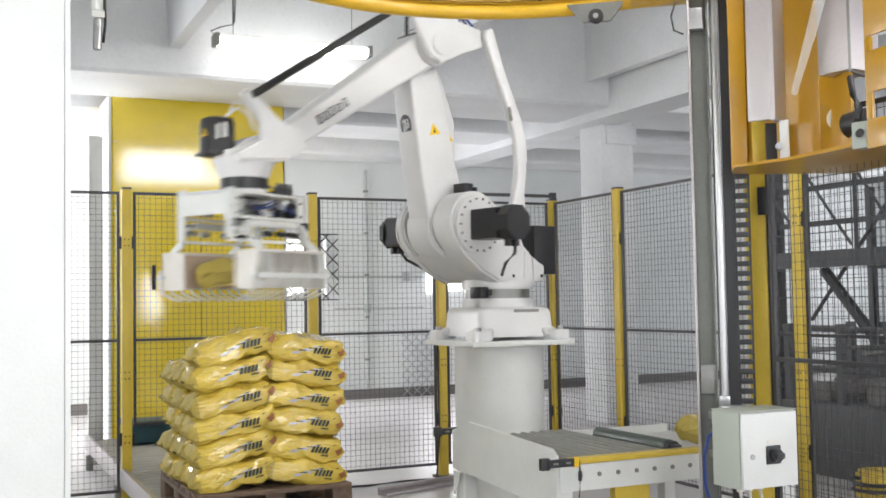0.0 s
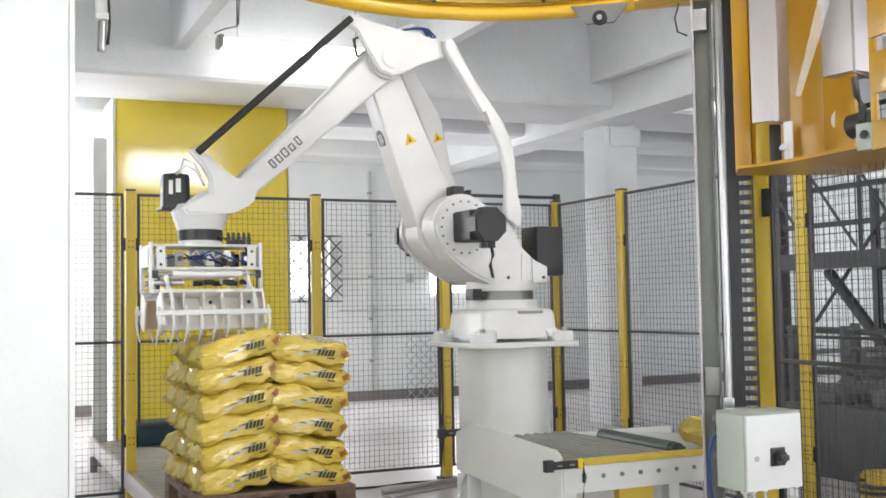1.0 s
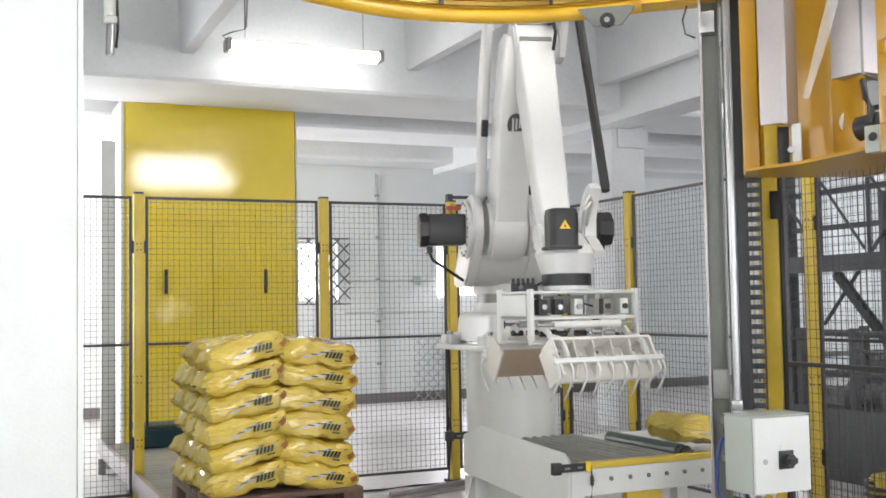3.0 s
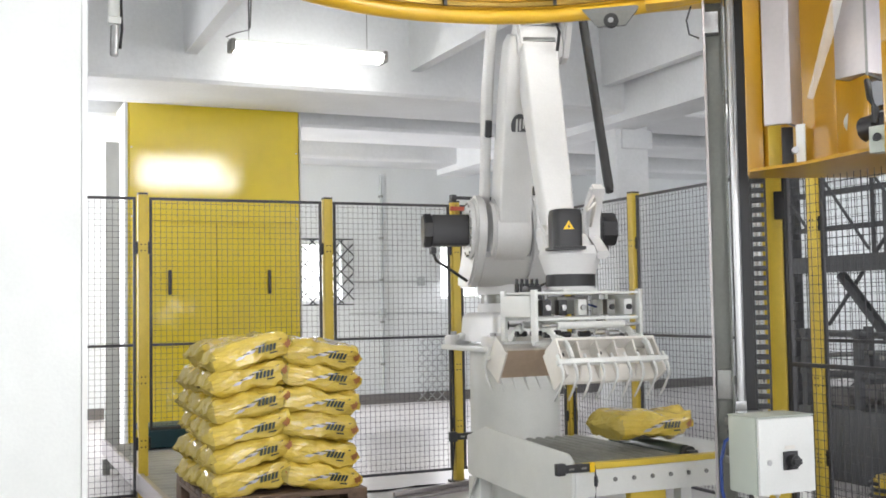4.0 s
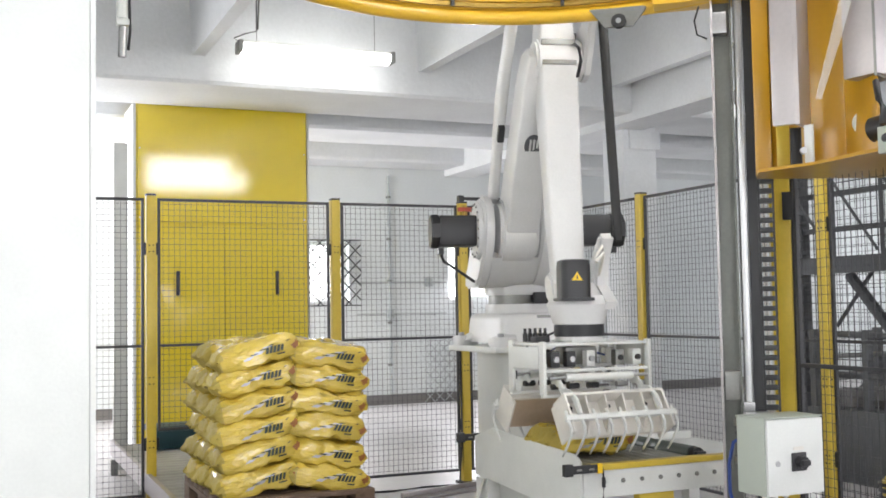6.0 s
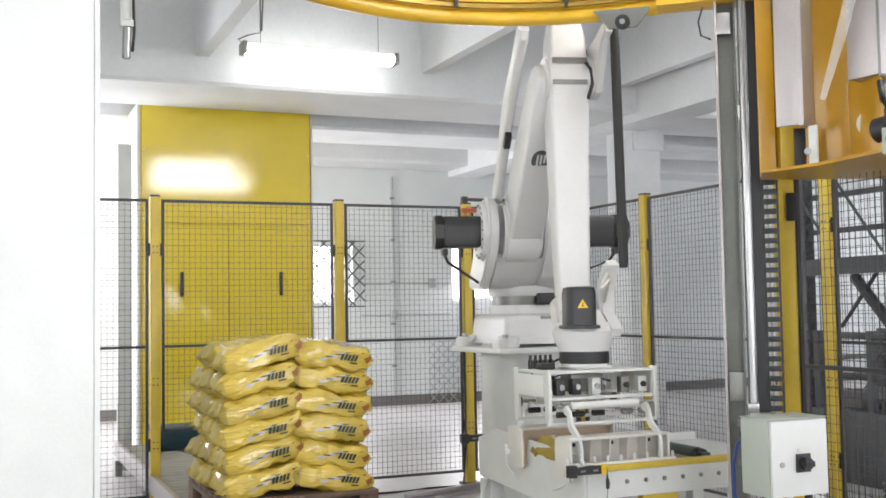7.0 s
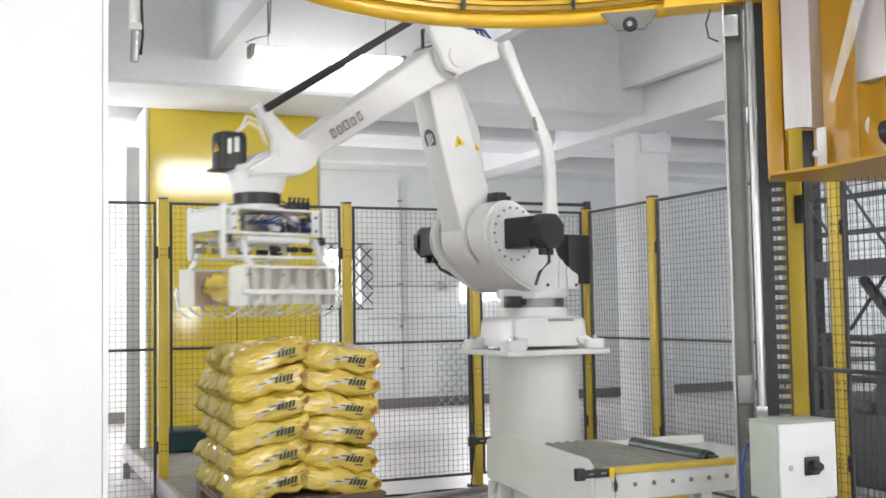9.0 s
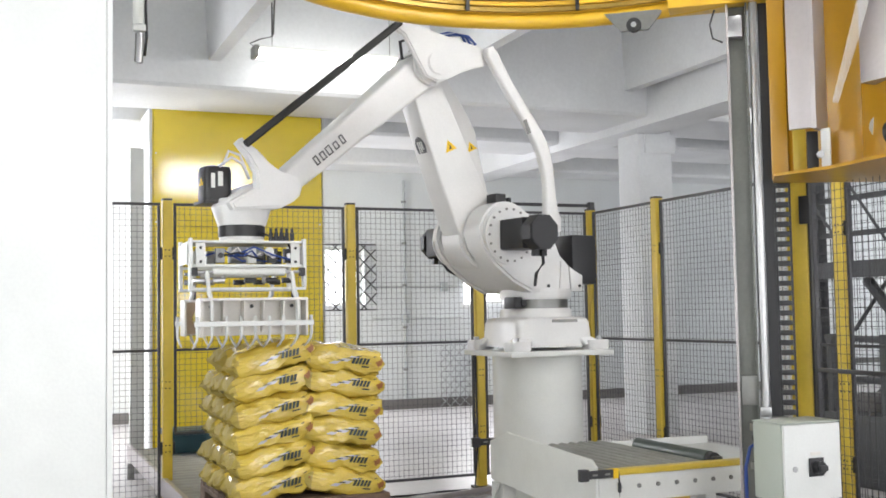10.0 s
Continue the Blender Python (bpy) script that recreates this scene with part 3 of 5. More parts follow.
# forearm: elbow at the origin, wrist at x = L2
bm = B()
loft(bm, [[(x, y, z) for y, z in round_rect(0.0, cz, t, w, 0.018)] for x, cz, w, t in
          ((-0.28, 0.0, 0.10, 0.15), (-0.2, 0.0, 0.17, 0.17), (-0.02, 0.0, 0.205, 0.19), (0.15, 0.0, 0.185, 0.187), (0.5, 0.0, 0.155, 0.172), (0.85, 0, 0.135, 0.16), (1.02, 0, 0.125, 0.148), (1.08, 0, 0.11, 0.14), (1.13, 0, 0.07, 0.12))])
forearm = part("forearm", bm, ROBOT, robot)
for k, w in enumerate((0.026, 0.03, 0.034, 0.03, 0.026)):
    x = 0.68 + k * 0.047
    z0, z1 = -0.024, (0.024, 0.016, 0.024, 0.02, 0.024)[k]
    bm = box(box(B(), x, x + w, 0.0845, 0.087, z1 - 0.006, z1), x, x + w, 0.0845, 0.087, z0, z0 + 0.006)
    box(bm, x, x + 0.006, 0.0845, 0.087, z0 + 0.006, z1 - 0.006)
    box(bm, x + w - 0.006, x + w, 0.0845, 0.087, z0 + 0.006, z1 - 0.006)
    part("mark", bm, INKGREY, forearm, "grey outline marks on the arm")
part("cover_plate", box(B(), 0.02, 0.05, -0.085, 0.085, 0.094, 0.106, 0.003), DULL, forearm)
part("cover_plate", box(B(), -0.08, -0.05, -0.085, 0.085, 0.094, 0.106, 0.003), DULL, forearm)
part("pivot_boss", cyl(B(), (0, -0.11, 0), (0, 0.125, 0), 0.11, seg=36, bevel=0.012), ROBOT, forearm)
part("cable", tube(B(), [(-0.05, 0.08, 0.11), (0.0, 0.08, 0.18), (0.07, 0.08, 0.2), (0.12, 0.08, 0.12)], 0.009), BLACK, forearm)

# elbow plate: keeps level, carries both tie rods
S = (0.24, 0.185)
bm = prism(B(), [(S[0] + 0.03, S[1] + 0.02), (S[0] - 0.01, S[1] + 0.035), (0.10, 0.185), (-0.33, 0.115), (-0.375, 0.09), (-0.37, 0.045), (-0.33, 0.03), (-0.16, -0.03),
                 (-0.075, -0.075), (0.0, -0.10), (0.07, -0.08), (0.115, -0.01), (0.2, 0.13), (S[0] + 0.035, S[1] - 0.02)], "xz", 0.125, 0.165, 0.008)
cyl(bm, (0, 0.125, 0), (0, 0.175, 0), 0.062, seg=32, bevel=0.005)
elbow_plate = part("elbow_plate", bm, ROBOT, robot)
bm = B()
for k in range(5):
    y, h = 0.10 - 0.035 * k, 0.012 * (k % 3)
    tube(bm, [(-0.02, y, 0.12), (-0.09, y, 0.17 + h), (-0.17, y - 0.01, 0.195 + h), (-0.25, y, 0.19 + h), (-0.29, y + 0.01, 0.15), (-0.24, y, 0.12 - h), (-0.15, y, 0.13)], 0.0085)
part("air_hose", bm, BLUE, elbow_plate, "bundle of dark blue air hoses")
part("hose_clamp", box(B(), -0.045, -0.005, -0.06, 0.115, 0.105, 0.15, 0.004), BLACK, elbow_plate)
# drive link on the far side and curved rear tie rod: both turn like the lower arm
bm = loft(B(), [[(cx + x, -0.203 + y, z) for x, y in round_rect(0, 0, w, 0.05, 0.015)] for z, cx, w in ((-0.06, 0, 0.06), (0.0, 0, 0.1), (0.15, -0.015, 0.075), (0.35, -0.04, 0.1), (0.5, -0.055, 0.135), (0.6, -0.05, 0.12), (0.8, -0.025, 0.09), (L1, 0, 0.1), (1.04, 0, 0.06))])
drive_link = part("drive_link", bm, ROBOT, robot)
warning_sign(drive_link, pose(-0.05, -0.177, 0.42), 0.035)
part("damper", box(B(), 0.01, 0.045, -0.22, -0.185, 0.33, 0.42, 0.005), BLACK, drive_link)
sec = []
for z, bend, w in ((-0.06, 0, 0.05), (-0.03, 0, 0.08), (0.0, 0.0, 0.12), (0.05, -0.007, 0.105), (0.12, -0.032, 0.08), (0.2, -0.066, 0.072), (0.28, -0.091, 0.078), (0.36, -0.106, 0.082), (0.42, -0.109, 0.084), (0.5, -0.102, 0.082), (0.6, -0.081, 0.078), (0.72, -0.05, 0.072), (0.85, -0.023, 0.068), (0.94, -0.007, 0.074), (L1, 0, 0.08), (1.04, 0, 0.05)):
    sec.append([(bend + x, 0.19 + y, z) for x, y in round_rect(0, 0, w, 0.05, 0.015)])
tie_rod = part("rear_tie_rod", loft(B(), sec), ROBOT, robot)
part("slot", box(B(), -0.06, -0.035, 0.2155, 0.2175, 0.52, 0.60), DULL, tie_rod)
bm = cyl(B(), (0, 0.18, 0), (L2, 0.18, 0), 0.019, seg=16)
loft(bm, [[(x, 0.18 + a, b) for a, b in round_rect(0, 0, 0.042, 0.034, 0.012)] for x in (0.04, L2 - 0.02)])
upper_rod = part("upper_tie_rod", bm, RUBBER, robot, "tie rod in a black sleeve")

# wrist: level link with the swivel head
FX, FZ = 0.188, -0.22
bm = prism(B(), [(S[0] + 0.03, S[1] + 0.01), (S[0] + 0.005, S[1] + 0.035), (S[0] - 0.03, S[1] + 0.01), (0.165, 0.165), (0.10, 0.105), (0.045, 0.07), (0.0, 0.06), (-0.05, 0.045), (-0.068, 0.0), (-0.055, -0.045),
                 (-0.02, -0.075), (0.05, -0.11), (0.29, -0.125), (0.31, -0.09), (0.25, -0.055), (0.17, -0.015), (0.172, 0.06), (0.21, 0.125)], "xz", 0.085, 0.155, 0.012)
prism(bm, [(0.03, -0.105), (0.29, -0.125), (0.29, -0.075), (0.22, -0.01), (0.14, 0.02), (0.06, 0.0)], "xz", -0.09, 0.085, 0.02)
prism(bm, [(0.07, 0.02), (0.0, 0.055), (-0.05, 0.04), (-0.065, 0.0), (-0.03, -0.07), (0.05, -0.105), (0.15, -0.09)], "xz", -0.10, -0.045, 0.012)
wrist = part("wrist", bm, ROBOT, robot)
part("swivel_head", cyl(cyl(B(), (FX, 0, -0.19), (FX, 0, -0.10), 0.115, 0.145, seg=40), (FX, 0, -0.10), (FX, 0, -0.06), 0.145, 0.12, seg=40), ROBOT, wrist)
part("seal_ring", cyl(B(), (FX, 0, -0.245), (FX, 0, -0.19), 0.113, seg=48, bevel=0.004), BLACK, wrist, "black seal ring above the tool flange")
part("tool_flange", cyl(B(), (FX, 0, -0.262), (FX, 0, -0.245), 0.107, seg=48), ROBOT, wrist)
bm = loft(B(), [[(0.305 + x, y - 0.05, z) for x, y in round_rect(0, 0, w, w, 0.03)] for w, z in ((0.135, -0.07), (0.135, 0.07), (0.125, 0.095), (0.09, 0.1))])
box(bm, 0.225, 0.385, -0.125, 0.025, -0.085, -0.07, 0.004)
wm = part("wrist_motor", bm, BLACK, wrist, "black wrist motor with white labels")
part("label", box(B(), 0.29, 0.315, 0.0185, 0.0195, 0.0, 0.07), WHITE, wm)
part("label", box(B(), 0.33, 0.35, 0.0185, 0.0195, -0.01, 0.06), WHITE, wm)
warning_sign(wm, pose(0.374, -0.05, 0.02, 0, 0, 90), 0.025)
bm = tube(B(), [(0.30, 0.05, 0.1), (0.29, 0.09, 0.16), (0.24, 0.11, 0.14), (0.2, 0.1, 0.05)], 0.007)
tube(bm, [(0.32, 0.05, 0.09), (0.28, 0.1, 0.13), (0.23, 0.11, 0.10), (0.19, 0.1, 0.03)], 0.007)
part("cable", bm, IVORY, wrist, "looped pale cables")

# ---- gripper: x along the jaws, hangs from the flange ----
gripper = thing("bag_gripper", "white clamshell bag gripper with rows of tines and air valves", "gripper", group="robot tool")
bm = cyl(B(), (0, 0, -0.04), (0, 0, 0.0), 0.055, seg=24)
box(bm, -0.09, 0.09, -0.09, 0.09, -0.049, -0.038, 0.003)
part("mount", bm, WHITE, gripper)
frame_part = part("frame", box(B(), -0.27, 0.27, -0.15, 0.15, -0.061, -0.049, 0.003), WHITE, gripper)
for sx in (-1, 1):
    for sy in (-1, 1):
        part("post", box(B(), sx * 0.27 - 0.008, sx * 0.27 + 0.008, sy * 0.145 - 0.02, sy * 0.145 + 0.02, -0.27, -0.04, 0.003), WHITE, frame_part)
    part("end_plate", box(B(), sx * 0.281 - 0.003, sx * 0.281 + 0.003, -0.13, 0.13, -0.16, -0.065, 0.002), WHITE, frame_part)
for sy in (-1, 1):
    part("lower_rail", box(B(), -0.278, 0.278, sy * 0.145 - 0.012, sy * 0.145 + 0.012, -0.284, -0.271, 0.003), WHITE, frame_part)
    part("middle_rail", box(B(), -0.262, 0.262, sy * 0.145 - 0.008, sy * 0.145 + 0.008, -0.176, -0.162, 0.003), WHITE, frame_part)
    part("cross_tube", cyl(B(), (-0.17, sy * 0.165, -0.198), (0.17, sy * 0.165, -0.198), 0.017, seg=16), WHITE, gripper)
    for sx in (-1, 1):
        part("bearing", cyl(B(), (sx * 0.17, sy * 0.165, -0.198), (sx * 0.25, sy * 0.165, -0.198), 0.008, seg=12), STEEL, gripper)
    for x in (-0.22, -0.13, 0.02, 0.12, 0.2):
        cl = part("air_cylinder", box(B(), x - 0.022, x + 0.022, sy * 0.115 - 0.02, sy * 0.115 + 0.02, -0.155, -0.085, 0.005), (WHITE, DULL, WHITE, BLACK, BLACK)[int((x + 0.3) * 9) % 5], gripper)
        part("gauge", cyl(B(), (x, sy * 0.135, -0.12), (x, sy * 0.147, -0.12), 0.013, seg=14), (STEEL, BLACK)[int((x + 0.3) * 20) % 2], cl)
        part("knob", cyl(B(), (x - 0.035, sy * 0.13, -0.238), (x + 0.02, sy * 0.13, -0.238), 0.013, seg=10), (BLACK, STEEL)[int((x + 0.3) * 20) % 2], gripper)
for k in range(5):
    part("valve", cyl(cyl(B(), (0.12 + k * 0.026, -0.1, -0.048), (0.12 + k * 0.026, -0.1, -0.008), 0.011, seg=12), (0.12 + k * 0.026, -0.1, -0.008), (0.12 + k * 0.026, -0.1, 0.014), 0.007, seg=10), BLACK, gripper)
part("valve_block", box(B(), 0.15, 0.22, -0.06, 0.0, -0.049, -0.02, 0.006), BLACK, gripper)
for sx in (-1, 1):
    part("side_plate", box(B(), sx * 0.225 - 0.022, sx * 0.225 + 0.022, -0.158, -0.154, -0.175, -0.062, 0.002), WHITE, gripper)
    part("bearing_block", box(B(), sx * 0.255 - 0.014, sx * 0.255 + 0.014, -0.178, -0.150, -0.218, -0.178, 0.005), BLACK, gripper)
    part("lever", prism(B(), [(-0.15, -0.2), (-0.13, -0.17), (-0.02, -0.215), (-0.015, -0.245), (-0.04, -0.25)], "yz", sx * 0.1 - 0.006, sx * 0.1 + 0.006, 0.002), WHITE, gripper)
    for z in (-0.085, -0.15):
        part("screw", cyl(B(), (sx * 0.225, -0.158, z), (sx * 0.225, -0.163, z), 0.007, seg=8), BLACK, gripper)
part("manifold", box(B(), -0.06, 0.1, -0.05, 0.05, -0.15, -0.07, 0.006), DULL, gripper, "grey valve manifold")
for k in range(4):
    part("fitting", cyl(B(), (-0.045 + 0.042 * k, -0.05, -0.105), (-0.045 + 0.042 * k, -0.085, -0.105), 0.012, seg=12), (STEEL, BLUE, BLACK, STEEL)[k], gripper)
part("pressure_gauge", cyl(B(), (0.1, -0.13, -0.1), (0.1, -0.16, -0.1), 0.02, seg=20), WHITE, gripper, "small round white pressure gauge")
part("cable", tube(B(), [(0.0, -0.04, 0.0), (0.06, -0.09, 0.0), (0.13, -0.1, -0.03), (0.2, -0.12, -0.06), (0.22, -0.15, -0.13)], 0.006, 6), BLACK, gripper)
rng = random.Random(5)
for k in range(7):
    x0, x1, y = rng.uniform(-0.2, -0.02), rng.uniform(0.02, 0.22), -0.1 - 0.05 * (k % 2)
    part("air_hose", tube(B(), [(x0, y, -0.12), ((x0 * 2 + x1) / 3, y - 0.02, -0.08 - 0.05 * rng.random()), ((x0 + 2 * x1) / 3, y - 0.015, -0.09 - 0.06 * rng.random()), (x1, y, -0.14)], 0.005, 6), (BLUE, BLUE, IVORY, BLACK)[k % 4], gripper, ("blue air hose", "blue air hose", "pale air hose", "black air hose")[k % 4])


def jaw(sy):
    """One jaw, hinged along x at its own origin; outward is +y before turning."""
    bm = B()
    box(bm, -0.24, 0.24, 0.03, 0.05, -0.195, -0.03, 0.004)
    box(bm, -0.25, -0.238, -0.005, 0.13, -0.2, -0.03, 0.004)
    box(bm, 0.238, 0.25, -0.005, 0.13, -0.2, -0.03, 0.004)
    box(bm, -0.25, 0.25, 0.02, 0.13, -0.035, -0.022, 0.003)
    for x in (-0.14, -0.045, 0.045, 0.14):
        prism(bm, [(0.05, -0.185), (0.11, -0.12), (0.12, -0.035), (0.05, -0.035)], "yz", x - 0.004, x + 0.004)
    bm.transform(Matrix.Diagonal((1, sy, 1, 1)))
    bmesh.ops.recalc_face_normals(bm, faces=bm.faces)
    j = part("jaw", bm, IVORY, gripper)
    part("liner", box(B(), -0.235, 0.235, sy * 0.024, sy * 0.0295, -0.19, -0.035), PLYWOOD, j, "tan liner board inside the jaw")
    for x in (-0.19, 0.0, 0.19):
        part("bolt", cyl(B(), (x, sy * 0.05, -0.06), (x, sy * 0.056, -0.06), 0.009, seg=8), BLACK, j)
    for x in (-0.2, 0.2):
        pts = [(-0.01, 0.10), (0.03, 0.105), (0.055, 0.08), (0.07, 0.03), (0.12, -0.01), (0.145, -0.06), (0.145, -0.125), (0.12, -0.14), (0.115, -0.06), (0.1, -0.03), (0.045, 0.0), (0.03, 0.06), (0.0, 0.07)]
        bm = prism(B(), [(sy * a, b) for a, b in pts], "yz", x - 0.007, x + 0.007, 0.003)
        part("arm", bm, WHITE, j)
    part("tine_bar", box(B(), -0.275, 0.275, min(sy * 0.115, sy * 0.14), max(sy * 0.115, sy * 0.14), -0.152, -0.128, 0.004), WHITE, j)
    for k in range(9):
        x = -0.264 + 0.066 * k
        part("tine", tube(B(), [(x, sy * 0.128, -0.105), (x, sy * 0.13, -0.185), (x, sy * 0.118, -0.21), (x, sy * 0.06, -0.235), (x, sy * 0.0, -0.252)], [0.0075, 0.0075, 0.007, 0.006, 0.004], 6), WHITE, j)
    return j


jaw_a, jaw_b = jaw(1), jaw(-1)
JAW_Y, JAW_Z = 0.16, -0.30

# ---- bags ----
def plastic(name, colour, rough=0.24, coat=0.5):
    m = mat(name, colour, rough, spread=0.07, scale=5, bump=0.0, by_object=0.08, coat=coat)
    nt = m.node_tree
    b, tc = nt.nodes["Principled BSDF"], nt.nodes.new("ShaderNodeTexCoord")
    w, n, bp = nt.nodes.new("ShaderNodeTexNoise"), nt.nodes.new("ShaderNodeTexNoise"), nt.nodes.new("ShaderNodeBump")
    mp = nt.nodes.new("ShaderNodeMapping")
    mp.inputs["Scale"].default_value = (6, 14, 22)
    nt.links.new(tc.outputs["Object"], mp.inputs["Vector"])
    nt.links.new(mp.outputs[0], w.inputs["Vector"])
    w.inputs["Scale"].default_value, w.inputs["Detail"].default_value, w.inputs["Distortion"].default_value = 1.2, 4, 0.8
    bp.inputs["Strength"].default_value, bp.inputs["Distance"].default_value = 1.0, 0.018
    nt.links.new(w.outputs["Fac"], bp.inputs["Height"])
    nt.links.new(bp.outputs[0], b.inputs["Normal"])
    return m


SACK = plastic("glossy_yellow_film", (0.72, 0.525, 0.08), 0.15, 0.8)
ENDFILM = plastic("dull_olive_film", (0.46, 0.355, 0.08), 0.65, 0.0)
ENDFILM.node_tree.nodes["Principled BSDF"].inputs["Specular IOR Level"].default_value = 0.2
HL, HW, HH = 0.209, 0.15, 0.07


def sack_half_height(u, v):
    a, b = max(0.0, 1 - abs(u) ** 3.2), max(0.0, 1 - abs(v) ** 2.6)
    return HH * (a ** 0.55) * (b ** 0.5)


def sack_mesh(seed):
    bm, nu, nv = B(), 26, 14
    rows = []
    for i in range(nu + 1):
        u = -1 + 2 * i / nu
        ring = []
        pinch = 1 - 0.16 * abs(u) ** 3
        for j in range(2 * nv):
            a = 2 * math.pi * j / (2 * nv)
            c, s = math.cos(a), math.sin(a)
            v, h = math.copysign(abs(c) ** 0.6, c), math.copysign(abs(s) ** 0.5, s)
            x = u * HL * (1 + 0.015 * math.sin(3 * a + seed))
            y = v * HW * pinch
            z = h * HH * max(0.05, (1 - abs(u) ** 7)) ** 0.5
            p = Vector((x, y, z))
            q = Vector((x * 7 + seed * 3.1, y * 8, z * 12))
            d = noise.noise(q) * 0.026 + noise.noise(q * 2.6) * 0.014
            d += 0.011 * math.sin(j * 1.9 + seed * 2) * abs(u) ** 5 - 0.012 * max(0.0, noise.noise(Vector((u * 5 + seed, a * 1.5, 3.3)))) * abs(s)
            p += Vector((0.3 * d, 0.5 * d * (1 if c > 0 else -1), d * (1 if s > 0 else -1) * 0.9))
            ring.append(p)
        rows.append(ring)
    # flat end seams with a ragged fan
    for side in (0, -1):
        sg, src = (-1 if side == 0 else 1), rows[side]
        ext = []
        for j, p in enumerate(src):
            ext.append(Vector((p.x + sg * ((0.016 if sg < 0 else 0.010) + 0.012 * noise.noise(p * 40 + Vector((seed, 0, 0)))), p.y * (0.84 + 0.16 * noise.noise(Vector((seed, j * 0.3, 2)))), p.z * 0.4 + 0.02 * noise.noise(Vector((p.y * 18, seed, side))))))
        rows.insert(0, ext) if side == 0 else rows.append(ext)
    loft(bm, rows)
    me = mesh_of("sack", bm, SACK)
    me.materials.append(ENDFILM)
    for p in me.polygons:
        if (p.center.x < 0 or abs(p.center.x) > HL * 1.03) and abs(p.center.x) > HL * (0.84 + 0.04 * math.sin(p.center.y * 40)):
            p.material_index = 1
    return me


def on_side(x, z, off):
    """A point on the sack's long side at height z, seen from -y."""
    r = min(0.98, abs(z) / (HH * max(0.05, 1 - abs(x / HL) ** 7) ** 0.5))
    c = max(0.0, 1 - r ** (2 / 0.5)) ** 0.5
    return Vector((x, -(c ** 0.6) * HW * (1 - 0.16 * abs(x / HL) ** 3) - off, z))


def print_patch(bm, x0, x1, z0, z1, lean, off):
    nx, nz = max(1, round((x1 - x0) / 0.012)), max(1, round((z1 - z0) / 0.008))
    g = [[bm.verts.new(on_side(x0 + (x1 - x0) * i / nx + lean * (z0 + (z1 - z0) * k / nz), z0 + (z1 - z0) * k / nz, off)) for k in range(nz + 1)] for i in range(nx + 1)]
    for i in range(nx):
        for k in range(nz):
            bm.faces.new((g[i][k], g[i + 1][k], g[i + 1][k + 1], g[i][k + 1]))


def bar_print():
    """Dark slanted bars in place of the brand lettering."""
    bm = B()
    o = 0.0115
    for k in range(5):
        x = 0.028 + k * 0.0185
        print_patch(bm, x, x + 0.0135, -0.013, 0.017 + 0.001 * (k % 2), 0.35, o)
    print_patch(bm, 0.085, 0.125, -0.028, -0.021, 0.25, o)
    for x0, x1, z0, z1 in ((-0.045, -0.012, -0.004, 0.001), (-0.03, 0.008, 0.010, 0.015), (-0.006, 0.02, 0.022, 0.027), (0.075, 0.086, 0.026, 0.032)):
        print_patch(bm, x0, x1, z0, z1, 2.2, o)
    return mesh_of("bar_print", bm, INK)


# Pale patches: the printed swoosh together with a painted gloss highlight.
def leaf_print():
    bm = B()
    for x0, x1, z0, z1 in ((-0.055, -0.02, -0.022, -0.008), (-0.035, 0.012, -0.006, 0.008), (-0.015, 0.03, 0.017, 0.023)):
        print_patch(bm, x0, x1, z0, z1, 1.6, 0.0105)
    return mesh_of("leaf_print", bm, LEAF)


def red_print():
    bm = B()
    for x, z0, z1 in ((0.155, -0.004, 0.006), (0.1645, -0.014, 0.012), (0.174, -0.02, 0.022), (0.1835, -0.012, 0.014)):
        print_patch(bm, x, x + 0.0095, z0, z1, 0.3, 0.0105)
    return mesh_of("red_print", bm, INKRED)


SACKS = [sack_mesh(k) for k in (1, 4, 9, 13)]
BARS, REDS, LEAVES = bar_print(), red_print(), leaf_print()
brng = random.Random(11)


def bag(m, k, label, group):
    b = thing("bag", label, "bag", m, group)
    for nm, me, lab in (("sack", SACKS[k % 4], ""), ("bar_print", BARS, "dark green printed bars"), ("red_print", REDS, "small red printed patch"), ("leaf_print", LEAVES, "pale printed swoosh with a white gloss highlight painted in")):
        o = new(nm, me)
        o.parent = b
        tagged(o, lab)
    return b


PX, PY, PZ = -1.776, -1.503, 0.366
LABEL = "glossy yellow plastic bag with dark print, stacked on a pallet"
LAYER = 0.1203
for layer in range(6):
    for row in range(3):
        for col in range(2):
            if layer == 5 and col == 0 and row in (1, 2):
                continue
            x = PX + (-0.175 if col == 0 else 0.166) + brng.uniform(-0.012, 0.012)
            y = PY - 0.282 + 0.287 * row + brng.uniform(-0.012, 0.012)
            z = PZ + 0.064 + layer * LAYER + (0.012 if col == 0 else 0)
            tilt = -11 if col == 0 else 8.5
            bag(pose(x, y, z, brng.uniform(-3, 3), tilt + brng.uniform(-1.5, 1.5), brng.uniform(-3, 3)), layer * 3 + row + col, LABEL, "bags on the pallet")
moved_bag = bag(pose(-1.93, -1.2, 1.0), 1, "glossy yellow plastic bag set down by the gripper", "moving bags")
fed_bag = bag(pose(0, -2.77, 0.65), 2, "glossy yellow plastic bag travelling on the rollers", "moving bags")

